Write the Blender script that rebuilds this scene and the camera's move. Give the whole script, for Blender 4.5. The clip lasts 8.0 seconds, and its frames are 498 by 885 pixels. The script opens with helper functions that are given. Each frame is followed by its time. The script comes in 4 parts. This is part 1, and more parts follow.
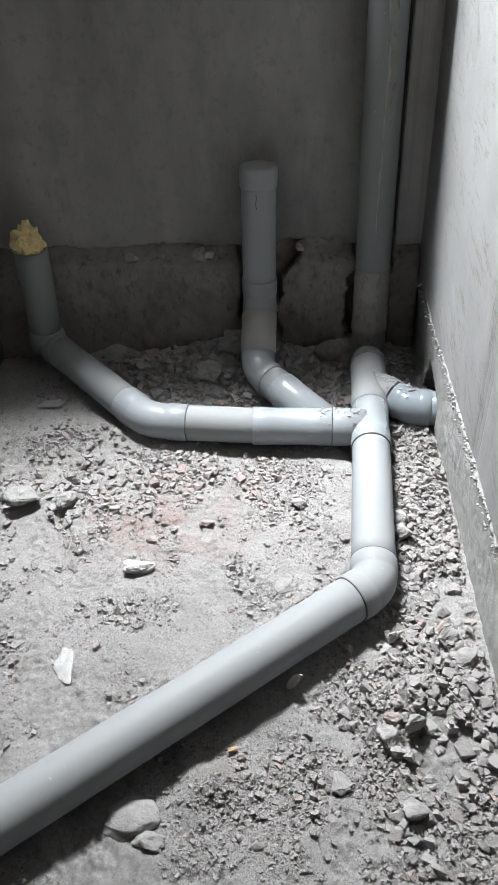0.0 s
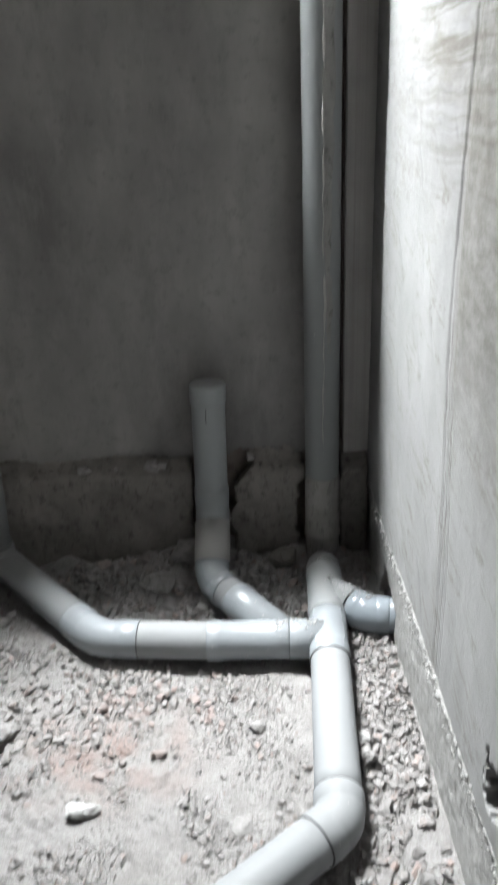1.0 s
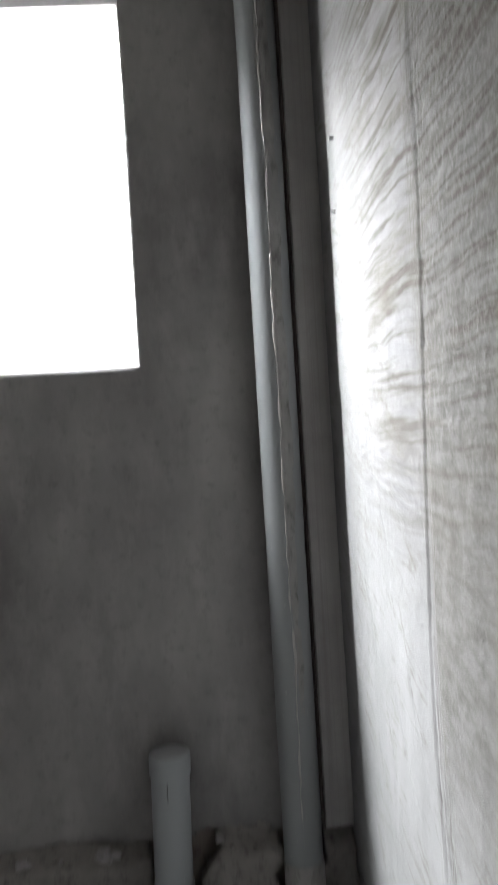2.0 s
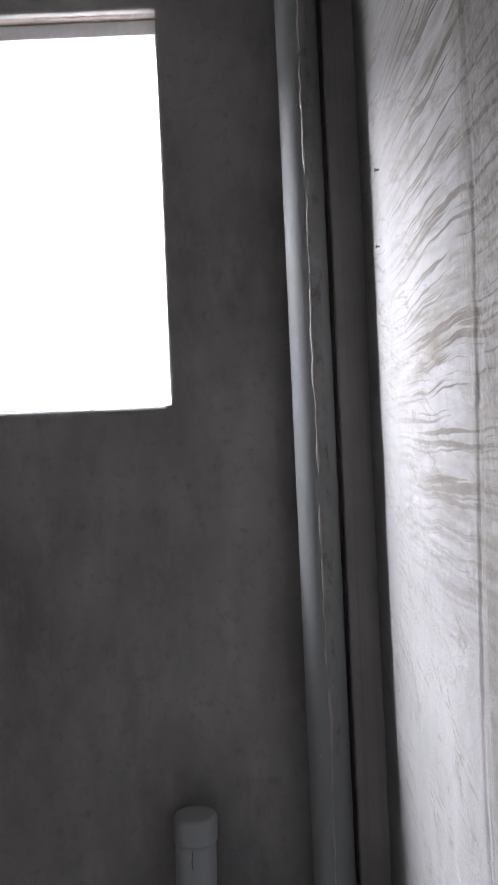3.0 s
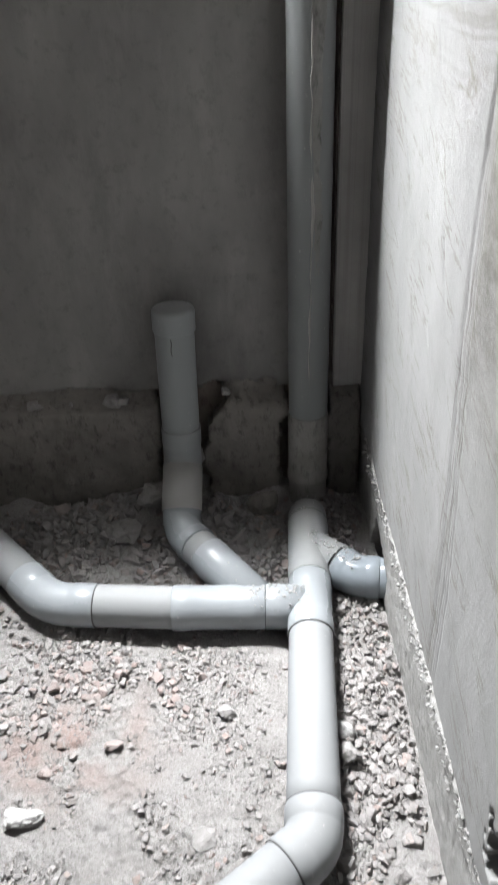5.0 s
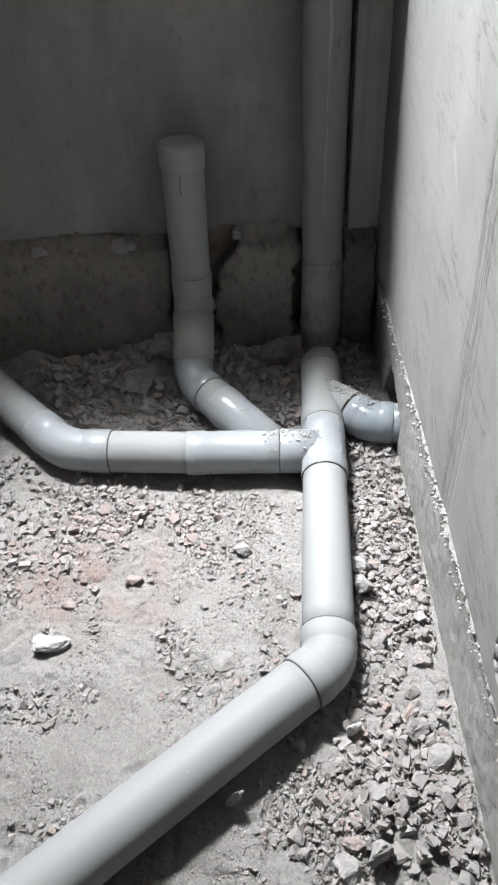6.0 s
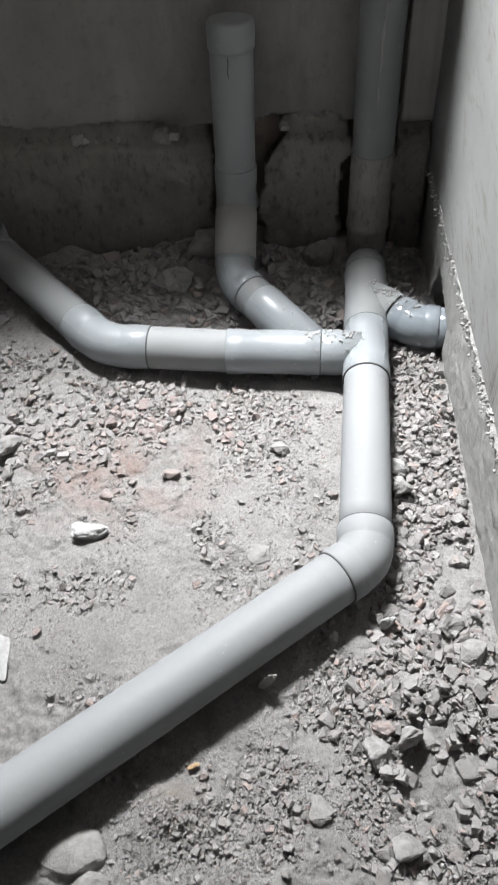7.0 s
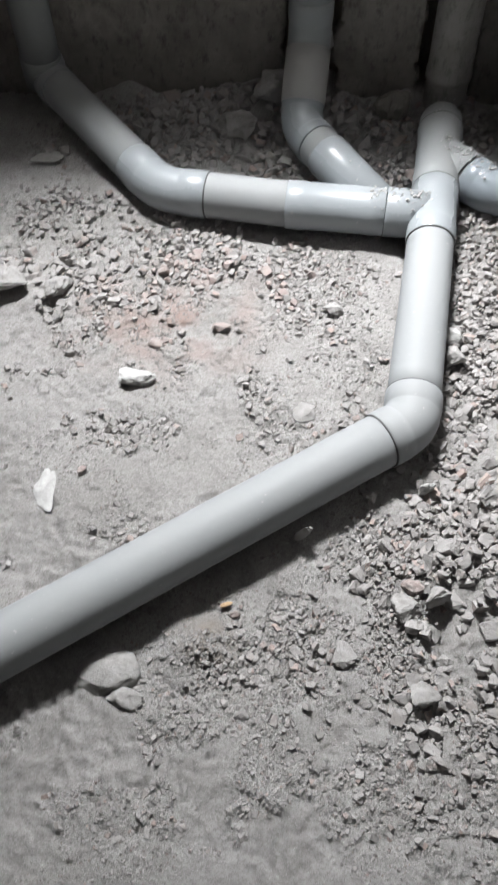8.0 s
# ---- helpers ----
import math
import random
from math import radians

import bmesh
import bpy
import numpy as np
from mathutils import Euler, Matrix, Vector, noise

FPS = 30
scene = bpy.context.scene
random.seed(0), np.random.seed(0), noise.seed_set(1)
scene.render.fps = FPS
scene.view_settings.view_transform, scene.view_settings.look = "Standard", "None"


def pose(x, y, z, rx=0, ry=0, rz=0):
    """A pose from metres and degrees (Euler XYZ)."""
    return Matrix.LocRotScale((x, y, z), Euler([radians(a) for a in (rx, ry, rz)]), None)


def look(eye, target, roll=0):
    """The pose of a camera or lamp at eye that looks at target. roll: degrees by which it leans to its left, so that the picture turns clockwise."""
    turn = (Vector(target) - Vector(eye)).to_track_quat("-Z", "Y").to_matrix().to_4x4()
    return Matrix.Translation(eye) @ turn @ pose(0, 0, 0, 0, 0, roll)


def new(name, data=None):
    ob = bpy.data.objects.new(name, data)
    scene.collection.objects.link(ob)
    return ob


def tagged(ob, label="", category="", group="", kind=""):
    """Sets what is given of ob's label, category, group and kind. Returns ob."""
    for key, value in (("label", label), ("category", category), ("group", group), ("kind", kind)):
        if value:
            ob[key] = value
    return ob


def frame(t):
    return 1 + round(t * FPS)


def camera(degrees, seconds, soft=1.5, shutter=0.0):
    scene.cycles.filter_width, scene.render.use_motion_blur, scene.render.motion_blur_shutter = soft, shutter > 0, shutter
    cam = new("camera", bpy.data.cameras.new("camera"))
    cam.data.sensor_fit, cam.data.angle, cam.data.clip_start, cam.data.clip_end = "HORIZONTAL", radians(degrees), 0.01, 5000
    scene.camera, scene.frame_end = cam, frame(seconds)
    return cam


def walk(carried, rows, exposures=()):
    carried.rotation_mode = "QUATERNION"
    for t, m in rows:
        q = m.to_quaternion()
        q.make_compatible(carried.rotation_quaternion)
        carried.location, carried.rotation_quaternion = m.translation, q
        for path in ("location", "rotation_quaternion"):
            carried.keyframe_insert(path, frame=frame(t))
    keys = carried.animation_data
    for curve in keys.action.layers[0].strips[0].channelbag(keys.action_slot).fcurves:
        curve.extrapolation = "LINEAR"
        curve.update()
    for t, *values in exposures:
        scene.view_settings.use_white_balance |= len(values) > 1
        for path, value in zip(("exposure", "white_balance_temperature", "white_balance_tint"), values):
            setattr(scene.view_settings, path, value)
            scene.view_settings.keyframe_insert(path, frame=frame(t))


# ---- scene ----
cam = camera(36.1, 8.0, soft=1.1, shutter=0.3)
PATH = [
    (0, (-0.419, -2.442, 1.48), (-0.538, -0.872, 0.246), -2.9),
    (0.5, (-0.414, -2.42, 1.479), (-0.529, -0.796, 0.317), -3.1),
    (1, (-0.387, -2.39, 1.523), (-0.398, -0.564, 0.706), -2.5),
    (1.5, (-0.369, -2.316, 1.562), (-0.322, -0.372, 1.095), -2.9),
    (2, (-0.361, -2.259, 1.613), (-0.256, -0.262, 1.575), -3.4),
    (2.2, (-0.351, -2.231, 1.641), (-0.251, -0.236, 1.739), -3.3),
    (3.3, (-0.344, -2.113, 1.678), (-0.392, -0.116, 1.569), -2.5),
    (3.5, (-0.318, -2.085, 1.655), (-0.397, -0.102, 1.405), -2.6),
    (4, (-0.317, -2.037, 1.613), (-0.377, -0.128, 1.02), -2.3),
    (4.5, (-0.323, -2.029, 1.556), (-0.346, -0.228, 0.687), -1.8),
    (5, (-0.315, -2.011, 1.514), (-0.333, -0.333, 0.425), -2.4),
    (5.2, (-0.322, -2.02, 1.508), (-0.343, -0.404, 0.328), -2.8),
    (6.5, (-0.355, -2.051, 1.393), (-0.421, -0.619, -0.001), -3.5),
    (7, (-0.372, -2.074, 1.374), (-0.491, -0.73, -0.102), -3.8),
    (7.5, (-0.372, -2.092, 1.354), (-0.545, -0.85, -0.204), -4.4),
    (8, (-0.388, -2.101, 1.339), (-0.597, -1.021, -0.331), -4.0),
]
EXPOSURES = [
    (0, 2.2, 6350, 9), (1.0, 2.3, 6400, 8), (1.5, 2.3, 6400, 9), (2.2, 2.3, 6350, 12), (3.3, 1.9, 6250, 19), (4.0, 2.4, 6300, 18),
    (4.5, 2.33, 6450, 14), (5.2, 2.25, 6500, 10), (6.5, 2.1, 6500, 10), (8, 2.07, 6500, 10),
]
walk(cam, [(t, look(eye, target, roll)) for t, eye, target, roll in PATH], EXPOSURES)

# ---------------------------------------------------------------- world and light
world = bpy.data.worlds.new("sky")
scene.world = world
world.use_nodes = True
wn = world.node_tree
sky = wn.nodes.new("ShaderNodeTexSky")
sky.sky_type = "NISHITA"
sky.sun_disc = False
sky.dust_density = 5.0
sky.sun_elevation = radians(57)
sky.sun_rotation = radians(202)
wn.nodes["Background"].inputs["Strength"].default_value = 0.15
haze = wn.nodes.new("ShaderNodeHueSaturation")
haze.inputs["Saturation"].default_value = 0.15
haze.inputs["Value"].default_value = 1.6
wn.links.new(sky.outputs[0], haze.inputs["Color"])
wn.links.new(haze.outputs[0], wn.nodes["Background"].inputs["Color"])

sun_data = bpy.data.lights.new("sun", "SUN")
sun_data.energy = 3.0
sun_data.angle = radians(0.6)
sun_data.color = (1.0, 0.97, 0.93)
sun = new("sun", sun_data)
sun.matrix_world = look((0, 0, 6), (0.25, 0.6, 5.0))

# added lamp outside, above the window head, standing in for steep sky light
win_data = bpy.data.lights.new("sky_stand_in", "AREA")
win_data.shape = "RECTANGLE"
win_data.size, win_data.size_y = 1.1, 0.36
win_data.energy = 245
win_data.color = (0.96, 0.98, 1.0)
win_light = new("sky_stand_in", win_data)
win_light.matrix_world = look((-1.30, 0.35, 3.28), (-0.25, -3.0, 0.0))

# added lamp just outside the frame, standing in for level outdoor light
level_data = bpy.data.lights.new("level_stand_in", "AREA")
level_data.shape = "RECTANGLE"
level_data.size, level_data.size_y = 0.68, 0.98
level_data.energy = 7.5
level_data.color = (0.98, 0.99, 1.0)
level_light = new("level_stand_in", level_data)
level_light.matrix_world = look((-0.905, 0.16, 2.34), (-0.905, -1.0, 2.34))

# ---------------------------------------------------------------- materials


class Nodes:
    def __init__(self, name):
        self.mat = bpy.data.materials.new(name)
        self.mat.use_nodes = True
        self.t = self.mat.node_tree
        self.b = self.t.nodes["Principled BSDF"]
        self.co = self.t.nodes.new("ShaderNodeNewGeometry").outputs["Position"]

    def link(self, a, b):
        self.t.links.new(a, b)

    def scaled(self, sx, sy, sz, rot=(0, 0, 0)):
        m = self.t.nodes.new("ShaderNodeMapping")
        m.inputs["Scale"].default_value = (sx, sy, sz)
        m.inputs["Rotation"].default_value = [radians(a) for a in rot]
        self.link(self.co, m.inputs["Vector"])
        return m.outputs[0]

    def along(self, turn, sy, sz):
        """Coordinates of the east wall, turned in its plane and then stretched."""
        m = self.t.nodes.new("ShaderNodeMapping")
        m.inputs["Rotation"].default_value = (radians(turn), 0, 0)
        self.link(self.co, m.inputs["Vector"])
        k = self.t.nodes.new("ShaderNodeMapping")
        k.inputs["Scale"].default_value = (1, sy, sz)
        self.link(m.outputs[0], k.inputs["Vector"])
        return k.outputs[0]

    def wavering(self, bend, sy, sz, reach):
        """Coordinates stretched along the wall, pushed about by a slow noise."""
        slow = self.t.nodes.new("ShaderNodeTexNoise")
        slow.inputs["Scale"].default_value = bend
        slow.inputs["Detail"].default_value = 3.0
        self.link(self.co, slow.inputs["Vector"])
        push = self.t.nodes.new("ShaderNodeVectorMath")
        push.operation = "MULTIPLY_ADD"
        self.link(slow.outputs["Color"], push.inputs[0])
        push.inputs[1].default_value = (0, reach, 2 * reach)
        self.link(self.co, push.inputs[2])
        m = self.t.nodes.new("ShaderNodeMapping")
        m.inputs["Scale"].default_value = (1, sy, sz)
        self.link(push.outputs[0], m.inputs["Vector"])
        return m.outputs[0]

    def noise(self, scale, detail=4.0, rough=0.6, vec=None, distort=0.0):
        n = self.t.nodes.new("ShaderNodeTexNoise")
        n.inputs["Scale"].default_value = scale
        n.inputs["Detail"].default_value = detail
        n.inputs["Roughness"].default_value = rough
        n.inputs["Distortion"].default_value = distort
        self.link(vec or self.co, n.inputs["Vector"])
        return n.outputs[0]

    def ramp(self, fac, stops):
        r = self.t.nodes.new("ShaderNodeValToRGB")
        el = r.color_ramp.elements
        while len(el) < len(stops):
            el.new(0.5)
        for e, (p, c) in zip(el, stops):
            e.position = p
            e.color = (*c, 1) if isinstance(c, tuple) else (c, c, c, 1)
        self.link(fac, r.inputs[0])
        return r.outputs[0]

    def mix(self, fac, a, b, mode="MIX"):
        m = self.t.nodes.new("ShaderNodeMix")
        m.data_type, m.blend_type = "RGBA", mode
        for sock, v in ((m.inputs[0], fac), (m.inputs[6], a), (m.inputs[7], b)):
            if isinstance(v, (int, float)):
                sock.default_value = v
            elif isinstance(v, tuple):
                sock.default_value = (*v, 1)
            else:
                self.link(v, sock)
        return m.outputs[2]

    def bump(self, height, strength, distance, normal=None):
        b = self.t.nodes.new("ShaderNodeBump")
        b.inputs["Strength"].default_value = strength
        b.inputs["Distance"].default_value = distance
        self.link(height, b.inputs["Height"])
        if normal:
            self.link(normal, b.inputs["Normal"])
        return b.outputs[0]

    def done(self, colour, rough, normal=None, spec=0.3):
        for sock, v in ((self.b.inputs["Base Color"], colour), (self.b.inputs["Roughness"], rough), (self.b.inputs["Normal"], normal)):
            if v is None:
                continue
            if isinstance(v, (int, float)):
                sock.default_value = v
            elif isinstance(v, tuple):
                sock.default_value = (*v, 1)
            else:
                self.link(v, sock)
        self.b.inputs["Specular IOR Level"].default_value = spec
        return self.mat


def dusty_ground():
    n = Nodes("dusty_ground")
    big = n.noise(2.6, 4, 0.55)
    mid = n.noise(14, 5, 0.65)
    fine = n.noise(160, 4, 0.7)
    c = n.ramp(mid, [(0.3, (0.295, 0.280, 0.269)), (0.52, (0.368, 0.353, 0.342)), (0.72, (0.413, 0.397, 0.386))])
    c = n.mix(n.ramp(big, [(0.42, 0.0), (0.62, 0.5)]), c, (0.424, 0.409, 0.400))
    c = n.mix(n.ramp(fine, [(0.38, 0.6), (0.54, 0.0)]), c, (0.246, 0.233, 0.222))
    c = n.mix(n.ramp(n.noise(330, 3, 0.7), [(0.34, 0.5), (0.46, 0.0)]), c, (0.198, 0.187, 0.179))
    c = n.mix(n.ramp(n.noise(260, 2, 0.6), [(0.6, 0.0), (0.7, 0.7)]), c, (0.504, 0.492, 0.480))
    # reddish brick dust, strongest where bricks were chipped
    d = n.t.nodes.new("ShaderNodeVectorMath")
    d.operation = "DISTANCE"
    n.link(n.scaled(1, 1.5, 0), d.inputs[0])
    d.inputs[1].default_value = (-0.80, -1.37, 0)
    near = n.ramp(d.outputs["Value"], [(0.03, 1.0), (0.34, 0.0)])
    patch = n.mix(1.0, near, n.ramp(n.noise(11, 4, 0.6), [(0.40, 0.0), (0.64, 1.0)]), "MULTIPLY")
    c = n.mix(patch, c, (0.336, 0.250, 0.226))
    # a dab of brown loam by the long pipe
    loam = n.t.nodes.new("ShaderNodeVectorMath")
    loam.operation = "DISTANCE"
    n.link(n.scaled(1, 1.2, 0), loam.inputs[0])
    loam.inputs[1].default_value = (-0.57, -2.01, 0)
    dab = n.mix(1.0, n.ramp(loam.outputs["Value"], [(0.025, 1.0), (0.075, 0.0)]), n.ramp(n.noise(30, 4, 0.7), [(0.3, 0.2), (0.6, 0.9)]), "MULTIPLY")
    c = n.mix(dab, c, (0.271, 0.234, 0.205))
    h = n.bump(n.noise(34, 7, 0.82), 0.08, 0.010)
    h = n.bump(n.noise(120, 7, 0.85), 1.0, 0.010, h)
    h = n.bump(n.noise(420, 5, 0.8), 0.7, 0.002, h)
    return n.done(c, 0.95, h, 0.1)


def rubble():
    n = Nodes("broken_mortar")
    r = n.t.nodes.new("ShaderNodeNewGeometry").outputs["Random Per Island"]
    o = n.t.nodes.new("ShaderNodeObjectInfo").outputs["Random"]
    add = n.t.nodes.new("ShaderNodeMath")
    add.operation = "ADD"
    n.link(r, add.inputs[0])
    n.link(o, add.inputs[1])
    fr = n.t.nodes.new("ShaderNodeMath")
    fr.operation = "FRACT"
    n.link(add.outputs[0], fr.inputs[0])
    c = n.ramp(fr.outputs[0], [(0.0, (0.229, 0.217, 0.211)), (0.35, (0.281, 0.267, 0.261)), (0.7, (0.320, 0.308, 0.300)), (0.9, (0.281, 0.257, 0.245)), (0.975, (0.305, 0.244, 0.223))])
    c = n.mix(n.ramp(n.noise(70, 4, 0.7), [(0.35, 0.45), (0.6, 0.0)]), c, (0.240, 0.227, 0.219))
    h = n.bump(n.noise(60, 5, 0.7), 0.7, 0.010)
    h = n.bump(n.noise(170, 5, 0.78), 0.7, 0.004, h)
    return n.done(c, 0.95, h, 0.1)


def plain_stone(name, col, dark):
    n = Nodes(name)
    c = n.mix(n.ramp(n.noise(45, 4, 0.7), [(0.35, 0.8), (0.62, 0.0)]), col, dark)
    h = n.bump(n.noise(120, 5, 0.78), 0.7, 0.005)
    return n.done(c, 0.93, h, 0.12)


def grey_render():
    n = Nodes("grey_cement_render")
    big = n.noise(2.2, 5, 0.6, n.scaled(1, 1, 0.55))
    streak = n.noise(6, 6, 0.68, n.scaled(1.7, 1.7, 0.65))
    c = n.ramp(big, [(0.32, (0.130, 0.125, 0.121)), (0.5, (0.195, 0.190, 0.183)), (0.68, (0.261, 0.252, 0.243))])
    c = n.mix(n.ramp(streak, [(0.5, 0.0), (0.72, 0.55)]), c, (0.266, 0.256, 0.247))
    c = n.mix(n.ramp(n.noise(4, 6, 0.7, n.scaled(1.7, 1.7, 0.6, (0, 8, 0))), [(0.3, 0.45), (0.46, 0.0)]), c, (0.104, 0.102, 0.098))
    c = n.mix(n.ramp(n.noise(26, 5, 0.7), [(0.28, 0.5), (0.46, 0.0)]), c, (0.104, 0.102, 0.098))
    c = n.mix(n.ramp(n.noise(150, 2, 0.5), [(0.74, 0.0), (0.8, 0.5)]), c, (0.350, 0.337, 0.325))
    h = n.bump(n.noise(22, 5, 0.6), 0.35, 0.006)
    h = n.bump(n.noise(240, 3, 0.6), 0.4, 0.0015, h)
    return n.done(c, 0.88, h, 0.2)


def sided(n, y):
    """0 to 1 across the trowel groove of the east wall."""
    m = n.t.nodes.new("ShaderNodeMapRange")
    m.inputs[1].default_value, m.inputs[2].default_value = -1.20, -0.74
    n.link(y, m.inputs[0])
    return m.outputs[0]


def pale_plaster():
    n = Nodes("pale_plaster")
    big = n.noise(1.8, 4, 0.6)
    c = n.ramp(big, [(0.3, (0.192, 0.191, 0.188)), (0.55, (0.238, 0.236, 0.233)), (0.75, (0.272, 0.272, 0.268))])
    # greyer unfinished coat on the room side of the groove
    sep0 = n.t.nodes.new("ShaderNodeSeparateXYZ")
    n.link(n.co, sep0.inputs[0])
    side = n.ramp(n.mix(0.06, sided(n, sep0.outputs[1]), n.noise(5, 4, 0.6)), [(0.44, 1.0), (0.56, 0.0)])
    over = n.t.nodes.new("ShaderNodeMapRange")
    over.inputs[1].default_value, over.inputs[2].default_value = 0.75, 1.15
    n.link(sep0.outputs[2], over.inputs[0])
    side = n.mix(1.0, side, over.outputs[0], "MULTIPLY")
    blotch = n.ramp(n.noise(22, 6, 0.75, n.along(-4, 0.7, 1.4)), [(0.38, (0.133, 0.128, 0.116)), (0.62, (0.203, 0.199, 0.188))])
    c = n.mix(side, c, blotch)
    sep = n.t.nodes.new("ShaderNodeSeparateXYZ")
    n.link(n.co, sep.inputs[0])
    up = n.t.nodes.new("ShaderNodeMapRange")
    up.inputs[1].default_value, up.inputs[2].default_value = 1.25, 1.75
    n.link(sep.outputs[2], up.inputs[0])
    deep = n.t.nodes.new("ShaderNodeMapRange")
    deep.inputs[1].default_value, deep.inputs[2].default_value = -0.35, -0.85
    deep.inputs[3].default_value = 0.10
    n.link(sep.outputs[1], deep.inputs[0])
    high = n.mix(1.0, up.outputs[0], deep.outputs[0], "MULTIPLY")
    # dirty drag scratches slanting down the smooth lower coat
    slant = n.ramp(n.noise(5.0, 6, 0.6, n.along(-16, 0.55, 3.2), 0.5), [(0.478, 0.0), (0.5, 1.0), (0.522, 0.0)])
    slant = n.mix(1.0, slant, n.ramp(n.noise(5, 5, 0.7), [(0.43, 0.0), (0.56, 0.95)]), "MULTIPLY")
    c = n.mix(slant, c, (0.163, 0.154, 0.140))
    # thin layers dragged along the wall by the float, wavering, brownish grey
    layers = n.ramp(n.noise(1.0, 6, 0.66, n.wavering(1.5, 2.2, 27.0, 0.05)), [(0.36, 1.0), (0.47, 0.55), (0.56, 0.0)])
    patches = n.ramp(n.noise(1.0, 4, 0.6, n.wavering(2.2, 1.4, 6.5, 0.05)), [(0.36, 0.0), (0.56, 1.0)])
    layers = n.mix(1.0, n.mix(1.0, layers, patches, "MULTIPLY"), high, "MULTIPLY")
    c = n.mix(layers, c, (0.122, 0.111, 0.090))
    hair = n.ramp(n.noise(1.0, 5, 0.6, n.wavering(2.5, 1.8, 70.0, 0.04)), [(0.43, 0.95), (0.485, 0.0)])
    c = n.mix(n.mix(1.0, hair, high, "MULTIPLY"), c, (0.099, 0.089, 0.074))
    # short upright flecks in the coarse coat
    flecks = n.ramp(n.noise(1.0, 5, 0.75, n.along(24, 95, 55)), [(0.46, 0.0), (0.7, 0.6)])
    c = n.mix(n.mix(1.0, flecks, n.mix(1.0, side, up.outputs[0], "MULTIPLY"), "MULTIPLY"), c, (0.290, 0.286, 0.270))
    # bundle of darker upright lines coloured along the groove
    score = n.ramp(n.noise(1.0, 2, 0.5, n.scaled(1, 130, 1.3), 0.4), [(0.47, 0.0), (0.5, 0.9), (0.54, 0.0)])
    belt = n.ramp(sided(n, sep.outputs[1]), [(0.36, 0.0), (0.43, 1.0), (0.53, 1.0), (0.60, 0.0)])
    c = n.mix(n.mix(1.0, score, belt, "MULTIPLY"), c, (0.133, 0.125, 0.113))
    pores = n.mix(1.0, n.ramp(n.noise(75, 3, 0.6, n.scaled(1, 1.0, 0.7)), [(0.66, 0.0), (0.74, 1.0)]), n.ramp(n.noise(4, 3, 0.6), [(0.45, 0.0), (0.6, 1.0)]), "MULTIPLY")
    c = n.mix(pores, c, (0.174, 0.163, 0.149))
    h = n.bump(n.noise(9, 6, 0.6, n.along(-20, 0.8, 2.4), 0.6), 0.25, 0.005)
    h = n.bump(n.noise(130, 5, 0.75), 0.55, 0.003, h)
    h = n.bump(n.mix(1.0, n.noise(75, 6, 0.8, n.along(-4, 0.6, 1.2)), side, "MULTIPLY"), 0.6, 0.005, h)
    return n.done(c, 0.9, h, 0.15)


def drawn_plaster():
    n = Nodes("drawn_corner_plaster")
    c = n.ramp(n.noise(3, 5, 0.65), [(0.3, (0.32, 0.308, 0.29)), (0.7, (0.46, 0.447, 0.425))])
    lines = n.ramp(n.noise(1.0, 3, 0.6, n.scaled(90, 1, 0.8)), [(0.36, 0.35), (0.52, 0.0)])
    c = n.mix(lines, c, (0.27, 0.255, 0.235))
    return n.done(c, 0.9, n.bump(n.noise(120, 5, 0.7), 0.5, 0.003), 0.15)


def raw_mortar(name, lo, hi):
    n = Nodes(name)
    c = n.ramp(n.noise(9, 6, 0.7), [(0.3, lo), (0.7, hi)])
    c = n.mix(n.ramp(n.noise(38, 5, 0.7, n.scaled(1, 1, 0.5)), [(0.3, 0.75), (0.48, 0.0)]), c, tuple(v * 0.5 for v in lo))
    h = n.bump(n.noise(30, 6, 0.75), 0.8, 0.008)
    h = n.bump(n.noise(190, 4, 0.7), 0.6, 0.002, h)
    return n.done(c, 0.95, h, 0.1)


def pvc(name, col, dusty, gloss=0.3):
    n = Nodes(name)
    geo = n.t.nodes.new("ShaderNodeNewGeometry")
    sep = n.t.nodes.new("ShaderNodeSeparateXYZ")
    n.link(geo.outputs["Normal"], sep.inputs[0])
    up = n.ramp(sep.outputs[2], [(0.15, 0.0), (0.95, 1.0)])
    film = n.ramp(n.noise(7, 6, 0.7), [(0.2, 0.35), (0.8, 0.85)])
    dust = n.mix(1.0, up, film, "MULTIPLY")
    dust = n.mix(1.0, dust, (dusty, dusty, dusty), "MULTIPLY")
    specks = n.ramp(n.noise(90, 4, 0.6), [(0.67, 0.0), (0.74, 0.55 * dusty + 0.1)])
    c = n.mix(n.noise(5, 3, 0.5), tuple(v * 0.95 for v in col), col)
    c = n.mix(dust, c, (0.248, 0.245, 0.241))
    c = n.mix(specks, c, (0.42, 0.405, 0.38))
    rough = n.mix(dust, (gloss, gloss, gloss), (0.62, 0.62, 0.62))
    rough = n.mix(specks, rough, (0.8, 0.8, 0.8))
    h = n.bump(n.noise(55, 4, 0.6), 0.12, 0.002)
    return n.done(c, rough, h, 0.35 if gloss < 0.4 else 0.09)


def plain(name, col, rough, bump=0.0, scale=60, spec=0.3):
    n = Nodes(name)
    c = n.mix(n.noise(scale, 4, 0.65), tuple(v * 0.8 for v in col), tuple(min(1, v * 1.12) for v in col))
    return n.done(c, rough, n.bump(n.noise(scale * 2, 4, 0.7), bump, 0.003) if bump else None, spec)


